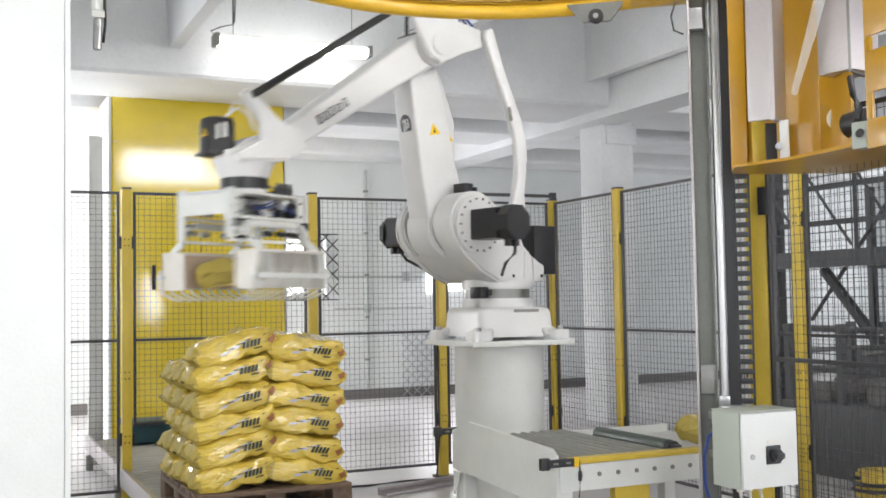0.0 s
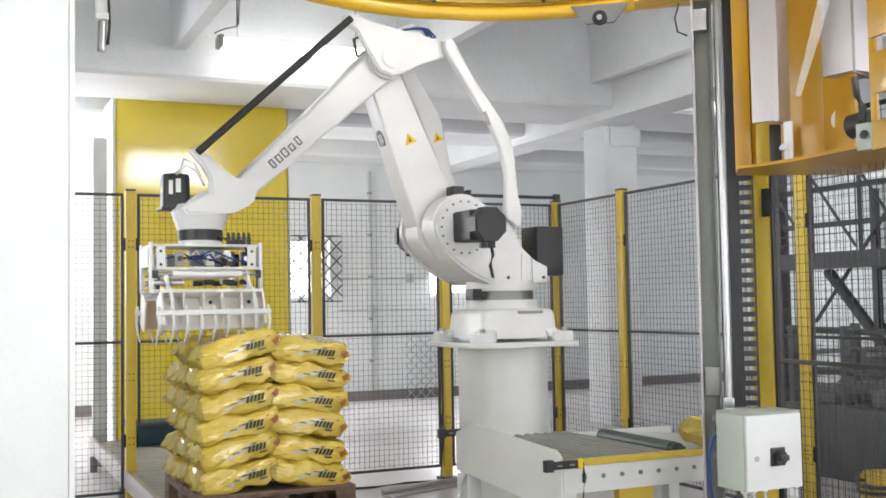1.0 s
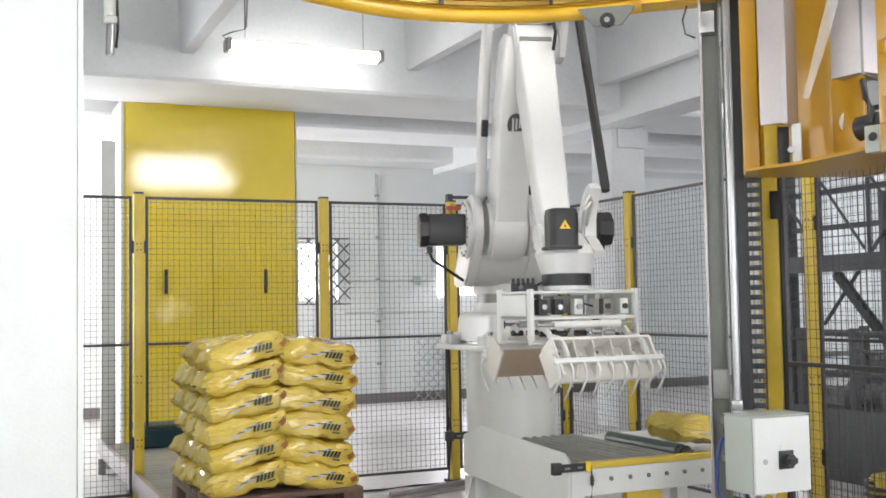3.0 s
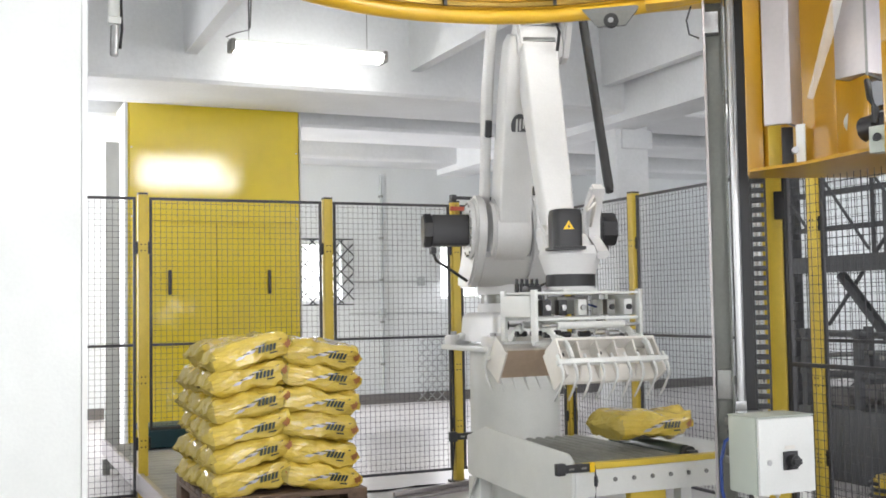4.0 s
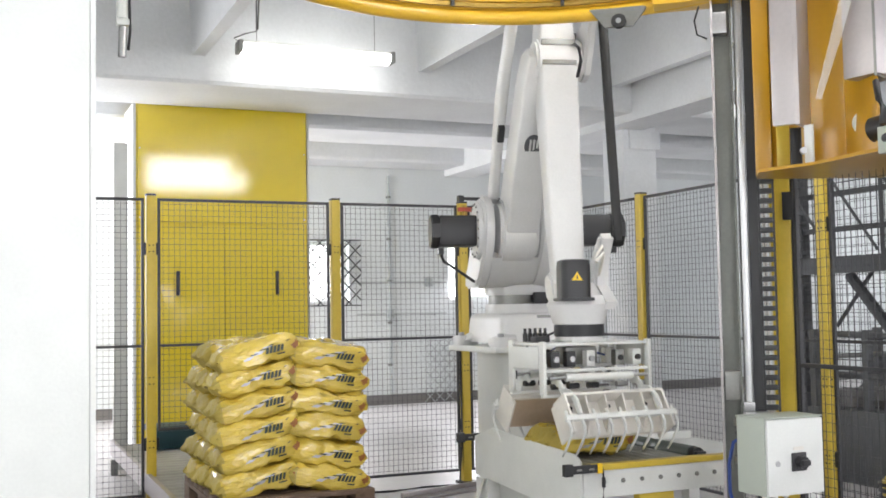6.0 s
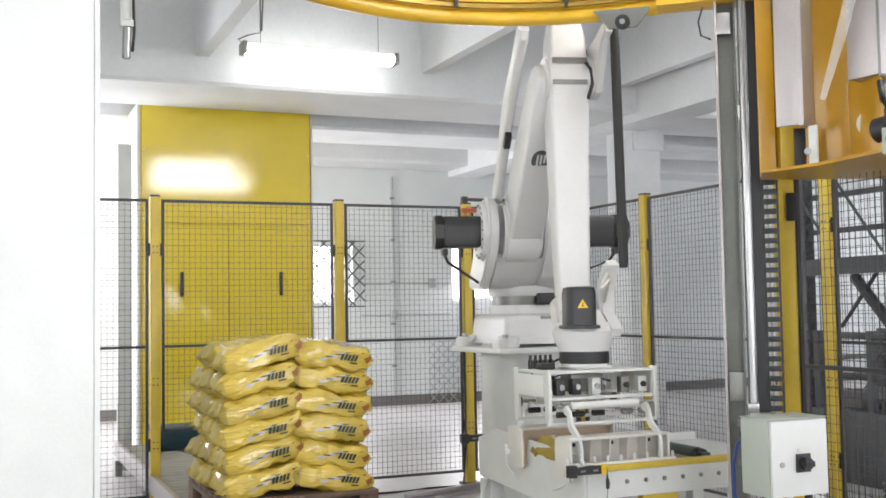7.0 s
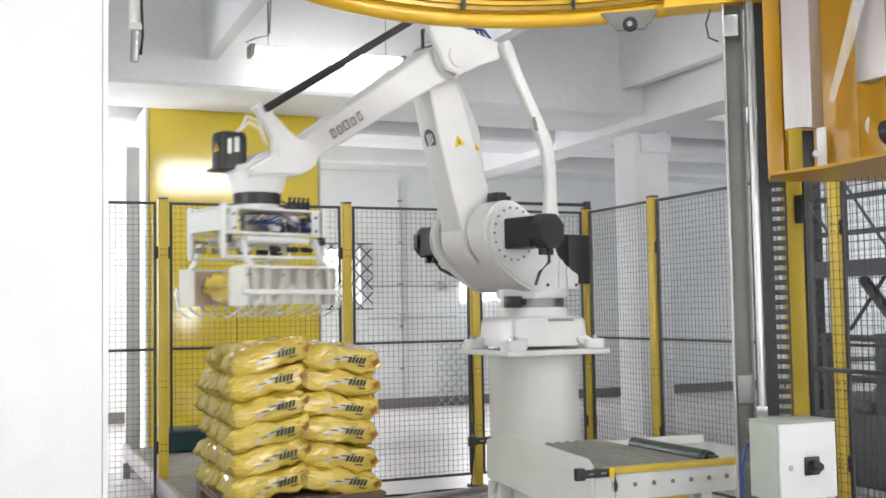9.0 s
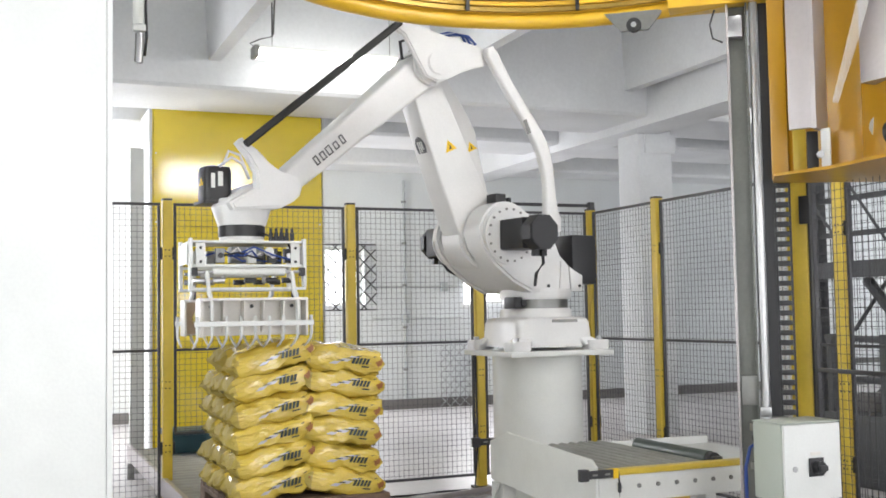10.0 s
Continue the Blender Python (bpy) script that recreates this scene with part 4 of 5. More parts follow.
# ---- pallet and its roller track ----
pal = thing("pallet", "worn brown wooden pallet under a stack of bags", "pallet", pose(PX, PY, 0.222), "pallets")
for k in range(7):
    y = -0.405 + 0.1363 * k
    part("board", box(B(), -0.385, 0.385, max(-0.46, y - 0.06), min(0.46, y + 0.06), 0.122, 0.144, 0.002), WOOD, pal)
for x in (-0.338, 0.0, 0.338):
    part("stringer", box(B(), x - 0.05, x + 0.05, -0.45, 0.45, 0.1, 0.122, 0.002), WOOD, pal)
    for y in (-0.385, 0.0, 0.385):
        part("block", box(B(), x - 0.05, x + 0.05, y - 0.07, y + 0.07, 0.022, 0.1, 0.003), WOOD, pal)
    part("runner", box(B(), x - 0.05, x + 0.05, -0.45, 0.45, 0.0, 0.022, 0.002), WOOD, pal)

track = thing("pallet_conveyor", "low grey roller track under the pallet", "conveyor", pose(PX, 0, 0.057))
for sx in (-1, 1):
    part("side_beam", box(B(), sx * 0.432 - 0.016, sx * 0.432 + 0.016, -2.4, 2.0, 0.06, 0.18, 0.004), ALU, track)
for k in range(35):
    y = -2.33 + 0.12 * k
    part("roller", cyl(B(), (-0.415, y, 0.125), (0.415, y, 0.125), 0.04, seg=16), STEEL, track)
for sx in (-1, 1):
    for y in (-2.2, -1.1, 0.1, 1.7):
        part("leg", box(B(), sx * 0.45 - 0.025, sx * 0.45 + 0.025, y - 0.03, y + 0.03, -0.057, 0.06), DULL, track)

# ---- infeed roller conveyor ----
cv = thing("roller_conveyor", "white infeed roller conveyor with a yellow front edge", "conveyor")
CX0, CX1, CY0, CY1, CZ = -0.87, 0.42, -3.09, -2.06, 0.575
bm = prism(B(), [(CY0 - 0.01, 0.36), (CY1, 0.41), (CY1, 0.60), (CY1 - 0.2, 0.66), (-2.35, 0.655), (CY0 + 0.03, 0.622), (CY0 - 0.01, 0.595)], "yz", CX0 - 0.016, CX0 - 0.004, 0.003)
part("end_guard", bm, WHITE, cv, "white sheet metal end guard")
for nm, y0, y1 in (("front_beam", CY0 - 0.006, CY0 + 0.03), ("rear_beam", CY1 - 0.03, CY1)):
    part(nm, box(B(), CX0, CX1, y0, y1, 0.44, CZ - 0.022, 0.004), WHITE, cv)
part("edge_strip", box(B(), CX0 + 0.01, CX1, CY0 - 0.010, CY0 + 0.04, CZ - 0.021, CZ + 0.004, 0.003), YPOST, cv, "yellow edge strip")
for k in range(13):
    x = CX0 + 0.1 + 0.095 * k
    part("bolt", cyl(B(), (x, CY0 - 0.011, 0.505), (x, CY0 - 0.006, 0.505), 0.010, seg=8), DULL, cv)
for k in range(24):
    x = CX0 + 0.035 + 0.056 * k
    if x < -0.27:
        part("roller", cyl(B(), (x, CY0 + 0.045, CZ - 0.03), (x, CY1 - 0.04, CZ - 0.03), 0.0255, seg=14), ROLLER, cv)
part("feed_roller", cyl(B(), (-0.215, CY0 + 0.12, CZ - 0.005), (-0.215, CY1 - 0.32, CZ - 0.005), 0.036, seg=24), GREEN, cv, "dark green rubber feed roller")
part("roller_end", cyl(B(), (-0.215, CY0 + 0.085, CZ - 0.005), (-0.215, CY0 + 0.118, CZ - 0.005), 0.033, seg=20), BLACK, cv)
for x in (-0.2,):
    part("roller_stand", box(B(), x - 0.04, x + 0.01, CY0 + 0.06, CY0 + 0.084, CZ - 0.12, CZ + 0.012, 0.003), BLACK, cv)
bm = box(B(), -0.12, CX1, CY0 + 0.08, CY1 - 0.05, CZ - 0.085, CZ - 0.06)
part("slide_plate", bm, WHITE, cv, "pale slide plate behind the feed roller")
for x, y in ((-0.83, -3.04), (-0.83, -2.12), (0.38, -3.04), (0.38, -2.12), (-0.05, -3.04)):
    part("leg", box(B(), x - 0.035, x + 0.035, y - 0.035, y + 0.035, 0, 0.44, 0.004), WHITE, cv)
part("yellow_bracket", box(B(), -0.58, -0.40, -3.07, -3.03, 0.2, 0.44), YPOST, cv, "yellow bracket below the beam")
part("gusset", prism(B(), [(CY1 - 0.1, 0.40), (CY1 - 0.02, 0.40), (CY1 - 0.02, 0.28)], "yz", CX0 - 0.02, CX0 - 0.012), WHITE, cv)
for y, s in ((CY0 - 0.03, 1), (CY1 + 0.014, -1)):
    sb = thing("sensor_bracket", "black slotted sensor bracket on the conveyor guard", "bracket", pose(CX0 - 0.01, y, 0.0 if s > 0 else -0.02), "sensor brackets")
    z = 0.545 if s > 0 else 0.59
    part("arm", box(B(), -0.09, 0.062, -0.014, -0.004, z + 0.008, z + 0.042, 0.002), BLACK, sb)
    part("clamp", box(B(), -0.1, -0.06, -0.02, 0.008, z, z + 0.05, 0.004), BLACK, sb)
    for x in (-0.03, 0.03):
        part("slot", box(B(), x - 0.012, x + 0.012, -0.0155, -0.0142, z + 0.02, z + 0.028), DULL, sb)
    if s > 0:
        part("probe", cyl(cyl(B(), (0.09, -0.008, z - 0.055), (0.09, -0.008, z - 0.015), 0.008, seg=10), (0.09, -0.008, z - 0.015), (0.085, -0.008, z + 0.03), 0.004, seg=8), BLACK, sb, "small black probe on a cable")
        part("cable_tie", box(B(), 0.058, 0.082, -0.017, -0.003, z + 0.004, z + 0.046, 0.002), WARN, sb, "yellow cable tie")
        part("cable", tube(B(), [(0.09, -0.008, z - 0.055), (0.086, -0.008, z - 0.1), (0.08, 0.0, z - 0.17), (0.082, 0.01, z - 0.3)], 0.003, 6), BLACK, sb)
    part("foot", box(B(), -0.004, 0.05, -0.004, 0.04 if s > 0 else 0.006, z + 0.012, z + 0.038, 0.002), BLACK, sb)

# ---- ring wrapper ----
RC, RR, RZ2 = (-1.42, -3.86), 1.14, 2.52


def hoop(bm, r, z, h, t):
    n = 96
    o = [[(RC[0] + q * math.cos(a), RC[1] + q * math.sin(a)) for a in [2 * math.pi * k / n for k in range(n)]] for q in (r, r + t)]
    v = [[bm.verts.new((*p, zz)) for p in ring_] for ring_, zz in ((o[0], z), (o[1], z), (o[1], z + h), (o[0], z + h))]
    for a in range(4):
        for k in range(n):
            bm.faces.new((v[a][k], v[a][(k + 1) % n], v[(a + 1) % 4][(k + 1) % n], v[(a + 1) % 4][k]))
    bmesh.ops.recalc_face_normals(bm, faces=bm.faces)
    return bm


ring = thing("wrapping_ring", "yellow overhead ring of a pallet wrapper with a grooved inner track", "wrapper ring")
bm = B()
tube(bm, [(RC[0] + (RR + 0.01) * math.cos(a), RC[1] + (RR + 0.01) * math.sin(a), RZ2 + 0.03) for a in [k * math.pi / 60 for k in range(120)]], 0.034, 14, True)
part("rim", bm, YPAINT, ring)
part("outer_band", hoop(B(), RR - 0.01, RZ2 + 0.06, 0.16, 0.05), YPAINT, ring)
for k in range(6):
    part("track", hoop(B(), RR - 0.034 + 0.001 * k, RZ2 + 0.065 + 0.026 * k, 0.017, 0.02), (BRASS, YPAINT)[k % 2], ring)
for k in range(14):
    a = 2 * math.pi * k / 14 + 0.1
    part("joint_clip", box(B(), RR - 0.05, RR - 0.036, -0.008, 0.008, RZ2 + 0.06, RZ2 + 0.2, 0, pose(RC[0], RC[1], 0, 0, 0, math.degrees(a))), BLACK, ring)
gw = part("guide_plate", prism(B(), [(-0.13, 0.05), (0.13, 0.05), (0.06, -0.035), (-0.06, -0.035)], "xz", -0.008, 0.008, 0.002), DULL, ring, "grey guide plate")
gw.matrix_basis = pose(-0.63, -3.09, 2.50, 0, 0, -38)
gr2 = part("guide_wheel", cyl(B(), (0, -0.035, -0.015), (0, -0.009, -0.015), 0.032, seg=24, bevel=0.005), RUBBER, ring, "black rubber guide wheel")
gr2.matrix_basis = pose(-0.63, -3.09, 2.50, 0, 0, -38)
part("hub", cyl(B(), (0, -0.038, -0.015), (0, -0.0355, -0.015), 0.012, seg=16), STEEL, gr2)

MF = pose(-0.315, -3.42, 0, 0, 0, -38.3)


def lay(x, y, d):
    """A place in the wrapper's own axes: sideways, height and distance."""
    return ((x - 1255) / 1900 * d, d - 4.5, 1.252 + (531 - 0.0175 * (x - 1255) - y) / 1900 * d)


def panel(name, x0, x1, y0, y1, d0, d1, thick, material, parent, label="", bevel=0.003):
    """An upright sheet between two distances."""
    a, b = lay(x0, y1, d0), lay(x1, y1, d1)
    top = lay(x0, y0, d0)[2]
    L = math.hypot(b[0] - a[0], b[1] - a[1])
    bm = box(B(), 0, L, 0, thick, a[2], top, bevel)
    bm.transform(pose(a[0], a[1], 0, 0, 0, math.degrees(math.atan2(b[1] - a[1], b[0] - a[0]))))
    return part(name, bm, material, parent, label)


mc = thing("wrapper_column", "grey steel machine column with a polished guide rod", "column", MF)
part("channel_web", box(B(), -0.055, 0.0125, 0.03, 0.05, 0.0, 2.60), COLUMN, mc)
part("flange", box(B(), -0.066, -0.056, -0.03, 0.05, 0.0, 2.60, 0.002), ALU, mc)
part("flange", box(B(), 0.013, 0.02, -0.03, 0.05, 0.0, 2.60, 0.002), COLUMN, mc)
part("guide_rod", cyl(B(), (0.044, -0.02, 0.82), (0.044, -0.02, 2.60), 0.0175, seg=24), STEEL, mc, "polished steel guide rod")
part("rod_foot", box(box(B(), 0.03, 0.12, -0.06, 0.03, 0.79, 0.805, 0.002), 0.022, 0.066, -0.045, 0.01, 0.805, 0.845, 0.004), STEEL, mc)
part("back_panel", box(B(), 0.064, 0.103, 0.0, 0.04, 0.0, 2.60), BLACK, mc)
part("top_clamp", box(B(), -0.06, 0.0, -0.03, 0.028, 2.38, 2.47, 0.004), STEEL, mc)
part("lower_bracket", box(B(), -0.05, 0.02, -0.01, 0.028, 0.85, 0.97, 0.004), DULL, mc)
part("sensor_wire", tube(B(), [(-0.08, -0.03, 2.36), (-0.12, -0.03, 2.38), (-0.13, -0.03, 2.44), (-0.11, -0.03, 2.5)], 0.004, 6), BLACK, mc)
part("foot", box(B(), -0.15, 0.2, -0.1, 0.15, 0.0, 0.02), DULL, mc)
chain = part("cable_chain", box(B(), 0.1035, 0.112, 0.0, 0.03, 0.8, 2.5), BLACK, mc, "black plastic cable chain")
for k in range(42):
    z = 0.81 + 0.0405 * k
    part("link", box(B(), 0.1125, 0.160, -0.012, 0.028, z, z + 0.021, 0.002), BLACK, chain)
part("side_strip", box(B(), 0.1605, 0.169, -0.006, 0.028, 0.8, 2.5), BLACK, chain)
for x in (0.121, 0.131, 0.146):
    part("cable", cyl(B(), (x, 0.022, 0.8), (x, 0.022, 2.5), 0.0035, seg=8), IVORY, chain)
part("ring_arm", box(B(), -0.30, 0.45, -0.05, 0.1, 2.52, 2.60, 0.004), YPAINT, mc, "yellow arm to the ring")

car = thing("film_carriage", "orange yellow film carriage of the wrapper with a motor", "film carriage", MF @ pose(-0.002, 0, 0))
panel("side_post", 1298, 1326, -60, 309, 4.36, 4.36, 0.03, ORANGE, car)
panel("back_panel", 1326, 1450, -60, 296, 4.38, 4.18, 0.012, ORANGE, car)
panel("inner_side", 1448, 1500, 140, 288, 4.17, 3.95, 0.012, ORANGE, car)
a, b, c = lay(1300, 309, 4.37), lay(1390, 299, 4.05), lay(1600, 262, 3.5)
bm = prism(B(), [(a[0], a[1]), (lay(1302, 309, 4.2)[0], 4.2 - 4.5), (b[0], b[1]), (c[0], c[1]), (c[0] + 0.2, c[1] + 0.4), (0.6, 0.1), (a[0], a[1] + 0.06)], "xy", a[2] - 0.006, a[2] + 0.006)
part("floor_plate", bm, ORANGE, car)
panel("alu_profile", 1328, 1374, -60, 222, 4.12, 4.08, 0.02, ALU, car, "pinkish grey aluminium profile")
panel("alu_profile", 1374, 1393, -60, 220, 4.078, 4.2, 0.02, ALU, car)
panel("yellow_strip", 1334, 1356, 222, 304, 4.3, 4.3, 0.01, YPOST, car)
panel("black_block", 1357, 1376, 226, 296, 4.2, 4.2, 0.03, BLACK, car)
panel("white_plate", 1380, 1395, 222, 296, 4.12, 4.1, 0.008, WHITE, car)
p0 = lay(1378, 268, 4.1)
part("bolt", cyl(B(), p0, (p0[0], p0[1] - 0.03, p0[2]), 0.013, seg=10), STEEL, car)
panel("grey_cabinet", 1448, 1502, -60, 146, 4.02, 3.92, 0.16, ALU, car, "light grey cabinet")
panel("cabinet_side", 1502, 1525, -60, 140, 3.918, 4.05, 0.01, DULL, car)
panel("slotted_plate", 1524, 1600, -60, 82, 3.62, 3.42, 0.012, ORANGE, car)
panel("slotted_plate", 1524, 1600, 108, 180, 3.62, 3.42, 0.012, ORANGE, car)
panel("slotted_plate", 1524, 1600, 226, 276, 3.62, 3.42, 0.012, ORANGE, car)
panel("slotted_plate", 1524, 1534, 82.5, 225.5, 3.62, 3.595, 0.012, ORANGE, car)
panel("slotted_plate", 1562, 1600, 82.5, 225.5, 3.515, 3.42, 0.012, ORANGE, car)
m0, m1 = lay(1490, 236, 3.98), lay(1512, 226, 3.8)
part("drive_motor", cyl(B(), m0, (m0[0] + 0.07, m0[1] - 0.06, m0[2] + 0.01), 0.045, seg=24, bevel=0.006), BLACK, car, "black drive motor")
panel("limit_box", 1499, 1523, 230, 276, 3.72, 3.68, 0.05, GREYBOX, car, "small grey box with a knob")
p0 = lay(1511, 249, 3.69)
part("knob", cyl(B(), p0, (p0[0], p0[1] - 0.03, p0[2]), 0.013, seg=14), BLACK, car)
# White disc painted for the brightness seen through the opening behind the motor.
part("bright_opening", cyl(B(), lay(1482, 222, 4.12), lay(1483, 222, 4.09), 0.05, seg=24), WHITE, car, "white disc in place of the bright round opening")
part("cable", tube(B(), [lay(1500, 150, 3.9), lay(1503, 180, 3.86), lay(1512, 200, 3.84), lay(1508, 225, 3.8)], 0.012, 8), BLACK, car)
FILM = mat("clear_stretch_film", (0.85, 0.85, 0.82), 0.12, spread=0.02, bump=0.3, fine=40)
FILM.node_tree.nodes["Principled BSDF"].inputs["Alpha"].default_value = 0.25
web = thing("stretch_film", "strip of clear stretch film hanging slack in the carriage", "film", MF)
v = [lay(1462, -60, 3.99), lay(1484, -60, 3.96), lay(1450, 60, 3.96), lay(1410, 178, 4.02), lay(1400, 176, 4.02), lay(1428, 70, 4.0)]
bm = B()
fv = [bm.verts.new(q) for q in v] + [bm.verts.new((q[0], q[1] + 0.004, q[2])) for q in v]
bm.faces.new(fv[:6]), bm.faces.new(fv[6:][::-1])
for k in range(6):
    bm.faces.new((fv[k], fv[(k + 1) % 6], fv[6 + (k + 1) % 6], fv[6 + k]))
bmesh.ops.recalc_face_normals(bm, faces=bm.faces)
part("web", bm, FILM, web)

# fence beside the wrapper
wa, wb = MF @ Vector(lay(1336, 500, 4.72)), MF @ Vector(lay(1640, 500, 3.92))
wp = thing("fence_post", "yellow square steel post beside the wrapper", "post", pose(wa.x, wa.y, 0, 0, 0, -55), "safety fence")
part("shaft", box(B(), -0.045, 0.045, -0.03, 0.03, 0, 2.2, 0.004), YPOST, wp)
part("clip", box(B(), 0.02, 0.07, -0.05, -0.031, 1.60, 1.72, 0.003), BLACK, wp)
part("edge_strip", box(B(), 0.046, 0.075, -0.012, 0.012, 0.05, 2.2), BLACK, wp, "dark rubber edge strip")
dv = Vector((wb.x - wa.x, wb.y - wa.y)).normalized()
fence_panel((wa.x + dv.x * 0.09, wa.y + dv.y * 0.09), (wb.x, wb.y), "dark wire mesh fence panel beside the wrapper", 0.985)

# ---- switch box ----
cb = thing("switch_box", "light grey steel switch box with a black rotary switch", "control box", pose(-0.677, -4.013, 0.571))
part("body", box(B(), 0, 0.253, 0.006, 0.155, 0, 0.27, 0.006), GREYBOX, cb)
door = part("door", box(B(), 0.003, 0.25, -0.008, 0.004, 0.003, 0.267, 0.003), WHITE, cb)
part("lock", cyl(B(), (0.045, -0.009, 0.115), (0.045, -0.012, 0.115), 0.010, seg=16), STEEL, door)
sw = part("switch_plate", box(B(), 0.105, 0.168, -0.016, -0.0085, 0.085, 0.15, 0.003), BLACK, door, "black rotary switch")
part("knob", box(cyl(B(), (0.137, -0.04, 0.117), (0.137, -0.016, 0.117), 0.022, seg=24), 0.12, 0.155, -0.052, -0.04, 0.107, 0.127, 0.003), BLACK, sw)
part("name_plate", box(B(), 0.115, 0.16, -0.0105, -0.0085, 0.158, 0.17), IVORY, door)
part("roof_edge", box(B(), -0.002, 0.255, -0.006, 0.157, 0.2705, 0.275, 0.002), GREYBOX, cb)
for x in (0.06, 0.1, 0.15):
    part("cable_gland", cyl(B(), (x, 0.08, -0.02), (x, 0.08, 0), 0.012, seg=12), IVORY, cb)
    part("cable", tube(B(), [(x, 0.08, -0.02), (x + 0.01, 0.08, -0.07), (x + 0.06, 0.1, -0.1), (x + 0.12, 0.14, -0.06 - x * 0.3), (x + 0.14, 0.3, -0.2)], 0.006, 6), IVORY, cb)
for z in (0.06, 0.21):
    part("mounting_bar", box(B(), 0.222, 0.25, 0.156, 0.435, z - 0.015, z + 0.015, 0.003), DULL, cb)
    part("mounting_bar", box(box(B(), 0.222, 0.35, 0.436, 0.455, z - 0.015, z + 0.015, 0.003), 0.32, 0.35, 0.455, 0.52, z - 0.015, z + 0.015, 0.003), DULL, cb)
rg = thing("air_regulator", "small black air regulator with a blue hose", "regulator", MF)
q = lay(1258, 757, 4.2)
part("body", cyl(B(), q, (q[0], q[1] + 0.05, q[2]), 0.022, seg=16, bevel=0.004), BLACK, rg)
part("dial", cyl(B(), (q[0], q[1] - 0.004, q[2]), (q[0], q[1] - 0.0005, q[2]), 0.016, seg=16), WHITE, rg)
part("mount", box(B(), q[0] - 0.01, q[0] + 0.01, q[1] + 0.05, 0.031, q[2] - 0.01, q[2] + 0.01), DULL, rg)
part("hose", tube(B(), [(q[0], q[1] + 0.02, q[2] - 0.02), lay(1244, 775, 4.2), lay(1236, 810, 4.2), lay(1236, 860, 4.2), lay(1246, 900, 4.2)], 0.007, 8), BLUE, rg, "blue air hose")

# ---- partition and hanging sensor ----
pt = plain("partition", box(box(B(), -3.6, -2.963, -4.45, -4.41, 0, ZC), -2.962, -2.950, -4.455, -4.405, 0, ZC), WHITE, "bright white sheet metal partition beside the cell", "partition")
sn = thing("hanging_sensor", "steel tube sensor hanging from the ceiling", "sensor", pose(-2.53, -1.4, 0))
part("tube", cyl(B(), (0, 0, 2.56), (0.005, 0, 2.72), 0.022, seg=20, bevel=0.004), STEEL, sn)
part("holder", box(B(), -0.03, 0.035, -0.02, 0.02, 2.725, 2.76, 0.004), WHITE, sn)
part("rod", cyl(B(), (0, 0, 2.76), (0, 0, 3.11), 0.03, seg=16), WHITE, sn)
part("hanger", cyl(B(), (0, 0, 3.11), (0, 0, ZC), 0.012, seg=12), DULL, sn)
part("cable", tube(B(), [(0.03, 0, 2.6), (0.04, 0, 2.7), (0.035, 0, 2.85), (0.034, 0, 3.1)], 0.008, 6), BLACK, sn)

# ---- dark steel stair and platform beyond the fence ----
stair = thing("steel_platform", "dark grey steel platform with bracing and stair rails", "platform", pose(4.5, 0, 0))
for y in (1.55, -0.1, -1.7, -3.2):
    part("post", box(B(), -0.06, 0.06, y - 0.06, y + 0.06, 0, 2.6), TRUSS, stair)
    part("post", box(B(), 1.6, 1.72, y - 0.06, y + 0.06, 0, 2.6), TRUSS, stair)
part("deck_beam", box(B(), -0.08, 0.08, -4.2, 1.6, 1.52, 1.68), TRUSS, stair)
part("deck_beam", box(B(), 1.58, 1.74, -4.2, 1.6, 1.52, 1.68), TRUSS, stair)
part("deck", box(B(), 0.081, 1.579, -4.2, 1.6, 1.62, 1.66), TRUSS, stair)
for z in (1.95, 2.3):
    part("rail", box(B(), -0.025, 0.025, -4.2, 1.6, z - 0.025, z + 0.025), TRUSS, stair)
for a, b, r in (((0.1, 1.0, 1.5), (0.1, -0.3, 0.1), 0.055), ((0.1, -1.4, 1.5), (0.1, 0.2, 0.05), 0.055), ((0.6, 1.5, 0.3), (0.6, -0.2, 1.5), 0.025), ((1.2, 1.2, 0.1), (1.2, -1.2, 1.5), 0.025),
                ((0.3, 1.4, 1.0), (0.3, 0.2, 2.3), 0.02), ((0.8, 0.9, 0.0), (0.8, -0.9, 1.5), 0.03), ((1.0, 0.4, 2.6), (1.0, -1.4, 1.66), 0.03), ((0.2, -0.2, 2.6), (0.2, -2.0, 1.66), 0.02)):
    part("brace", cyl(B(), a, b, r, seg=8), TRUSS, stair)
for k in range(8):
    part("tread", box(B(), 0.3, 1.4, -0.9 - 0.22 * k, -0.68 - 0.22 * k, 0.16 + 0.18 * k, 0.2 + 0.18 * k), TRUSS, stair)
for s in (0.28, 1.42):
    part("stringer", cyl(B(), (s, -0.7, 0.1), (s, -2.5, 1.58), 0.05, seg=8), TRUSS, stair)
for k in range(7):
    part("grating_bar", box(B(), 1.8, 1.84, -4.2 + 0.8 * k, -4.16 + 0.8 * k, 0, 2.3), TRUSS, stair)
    part("toe_rail", box(B(), 1.8, 1.84, -4.2, 1.6, 0.3 * k + 0.2, 0.3 * k + 0.23), TRUSS, stair)
for k in range(9):
    y = -3.9 + 0.62 * k
    part("hand_rail", cyl(B(), (-0.1, y, 1.68 + 0.04 * (k % 3)), (-0.1, y + 0.55, 2.42), 0.016, seg=6), TRUSS, stair)
    part("baluster", box(B(), -0.035, -0.005, y, y + 0.03, 1.68, 2.6), TRUSS, stair)
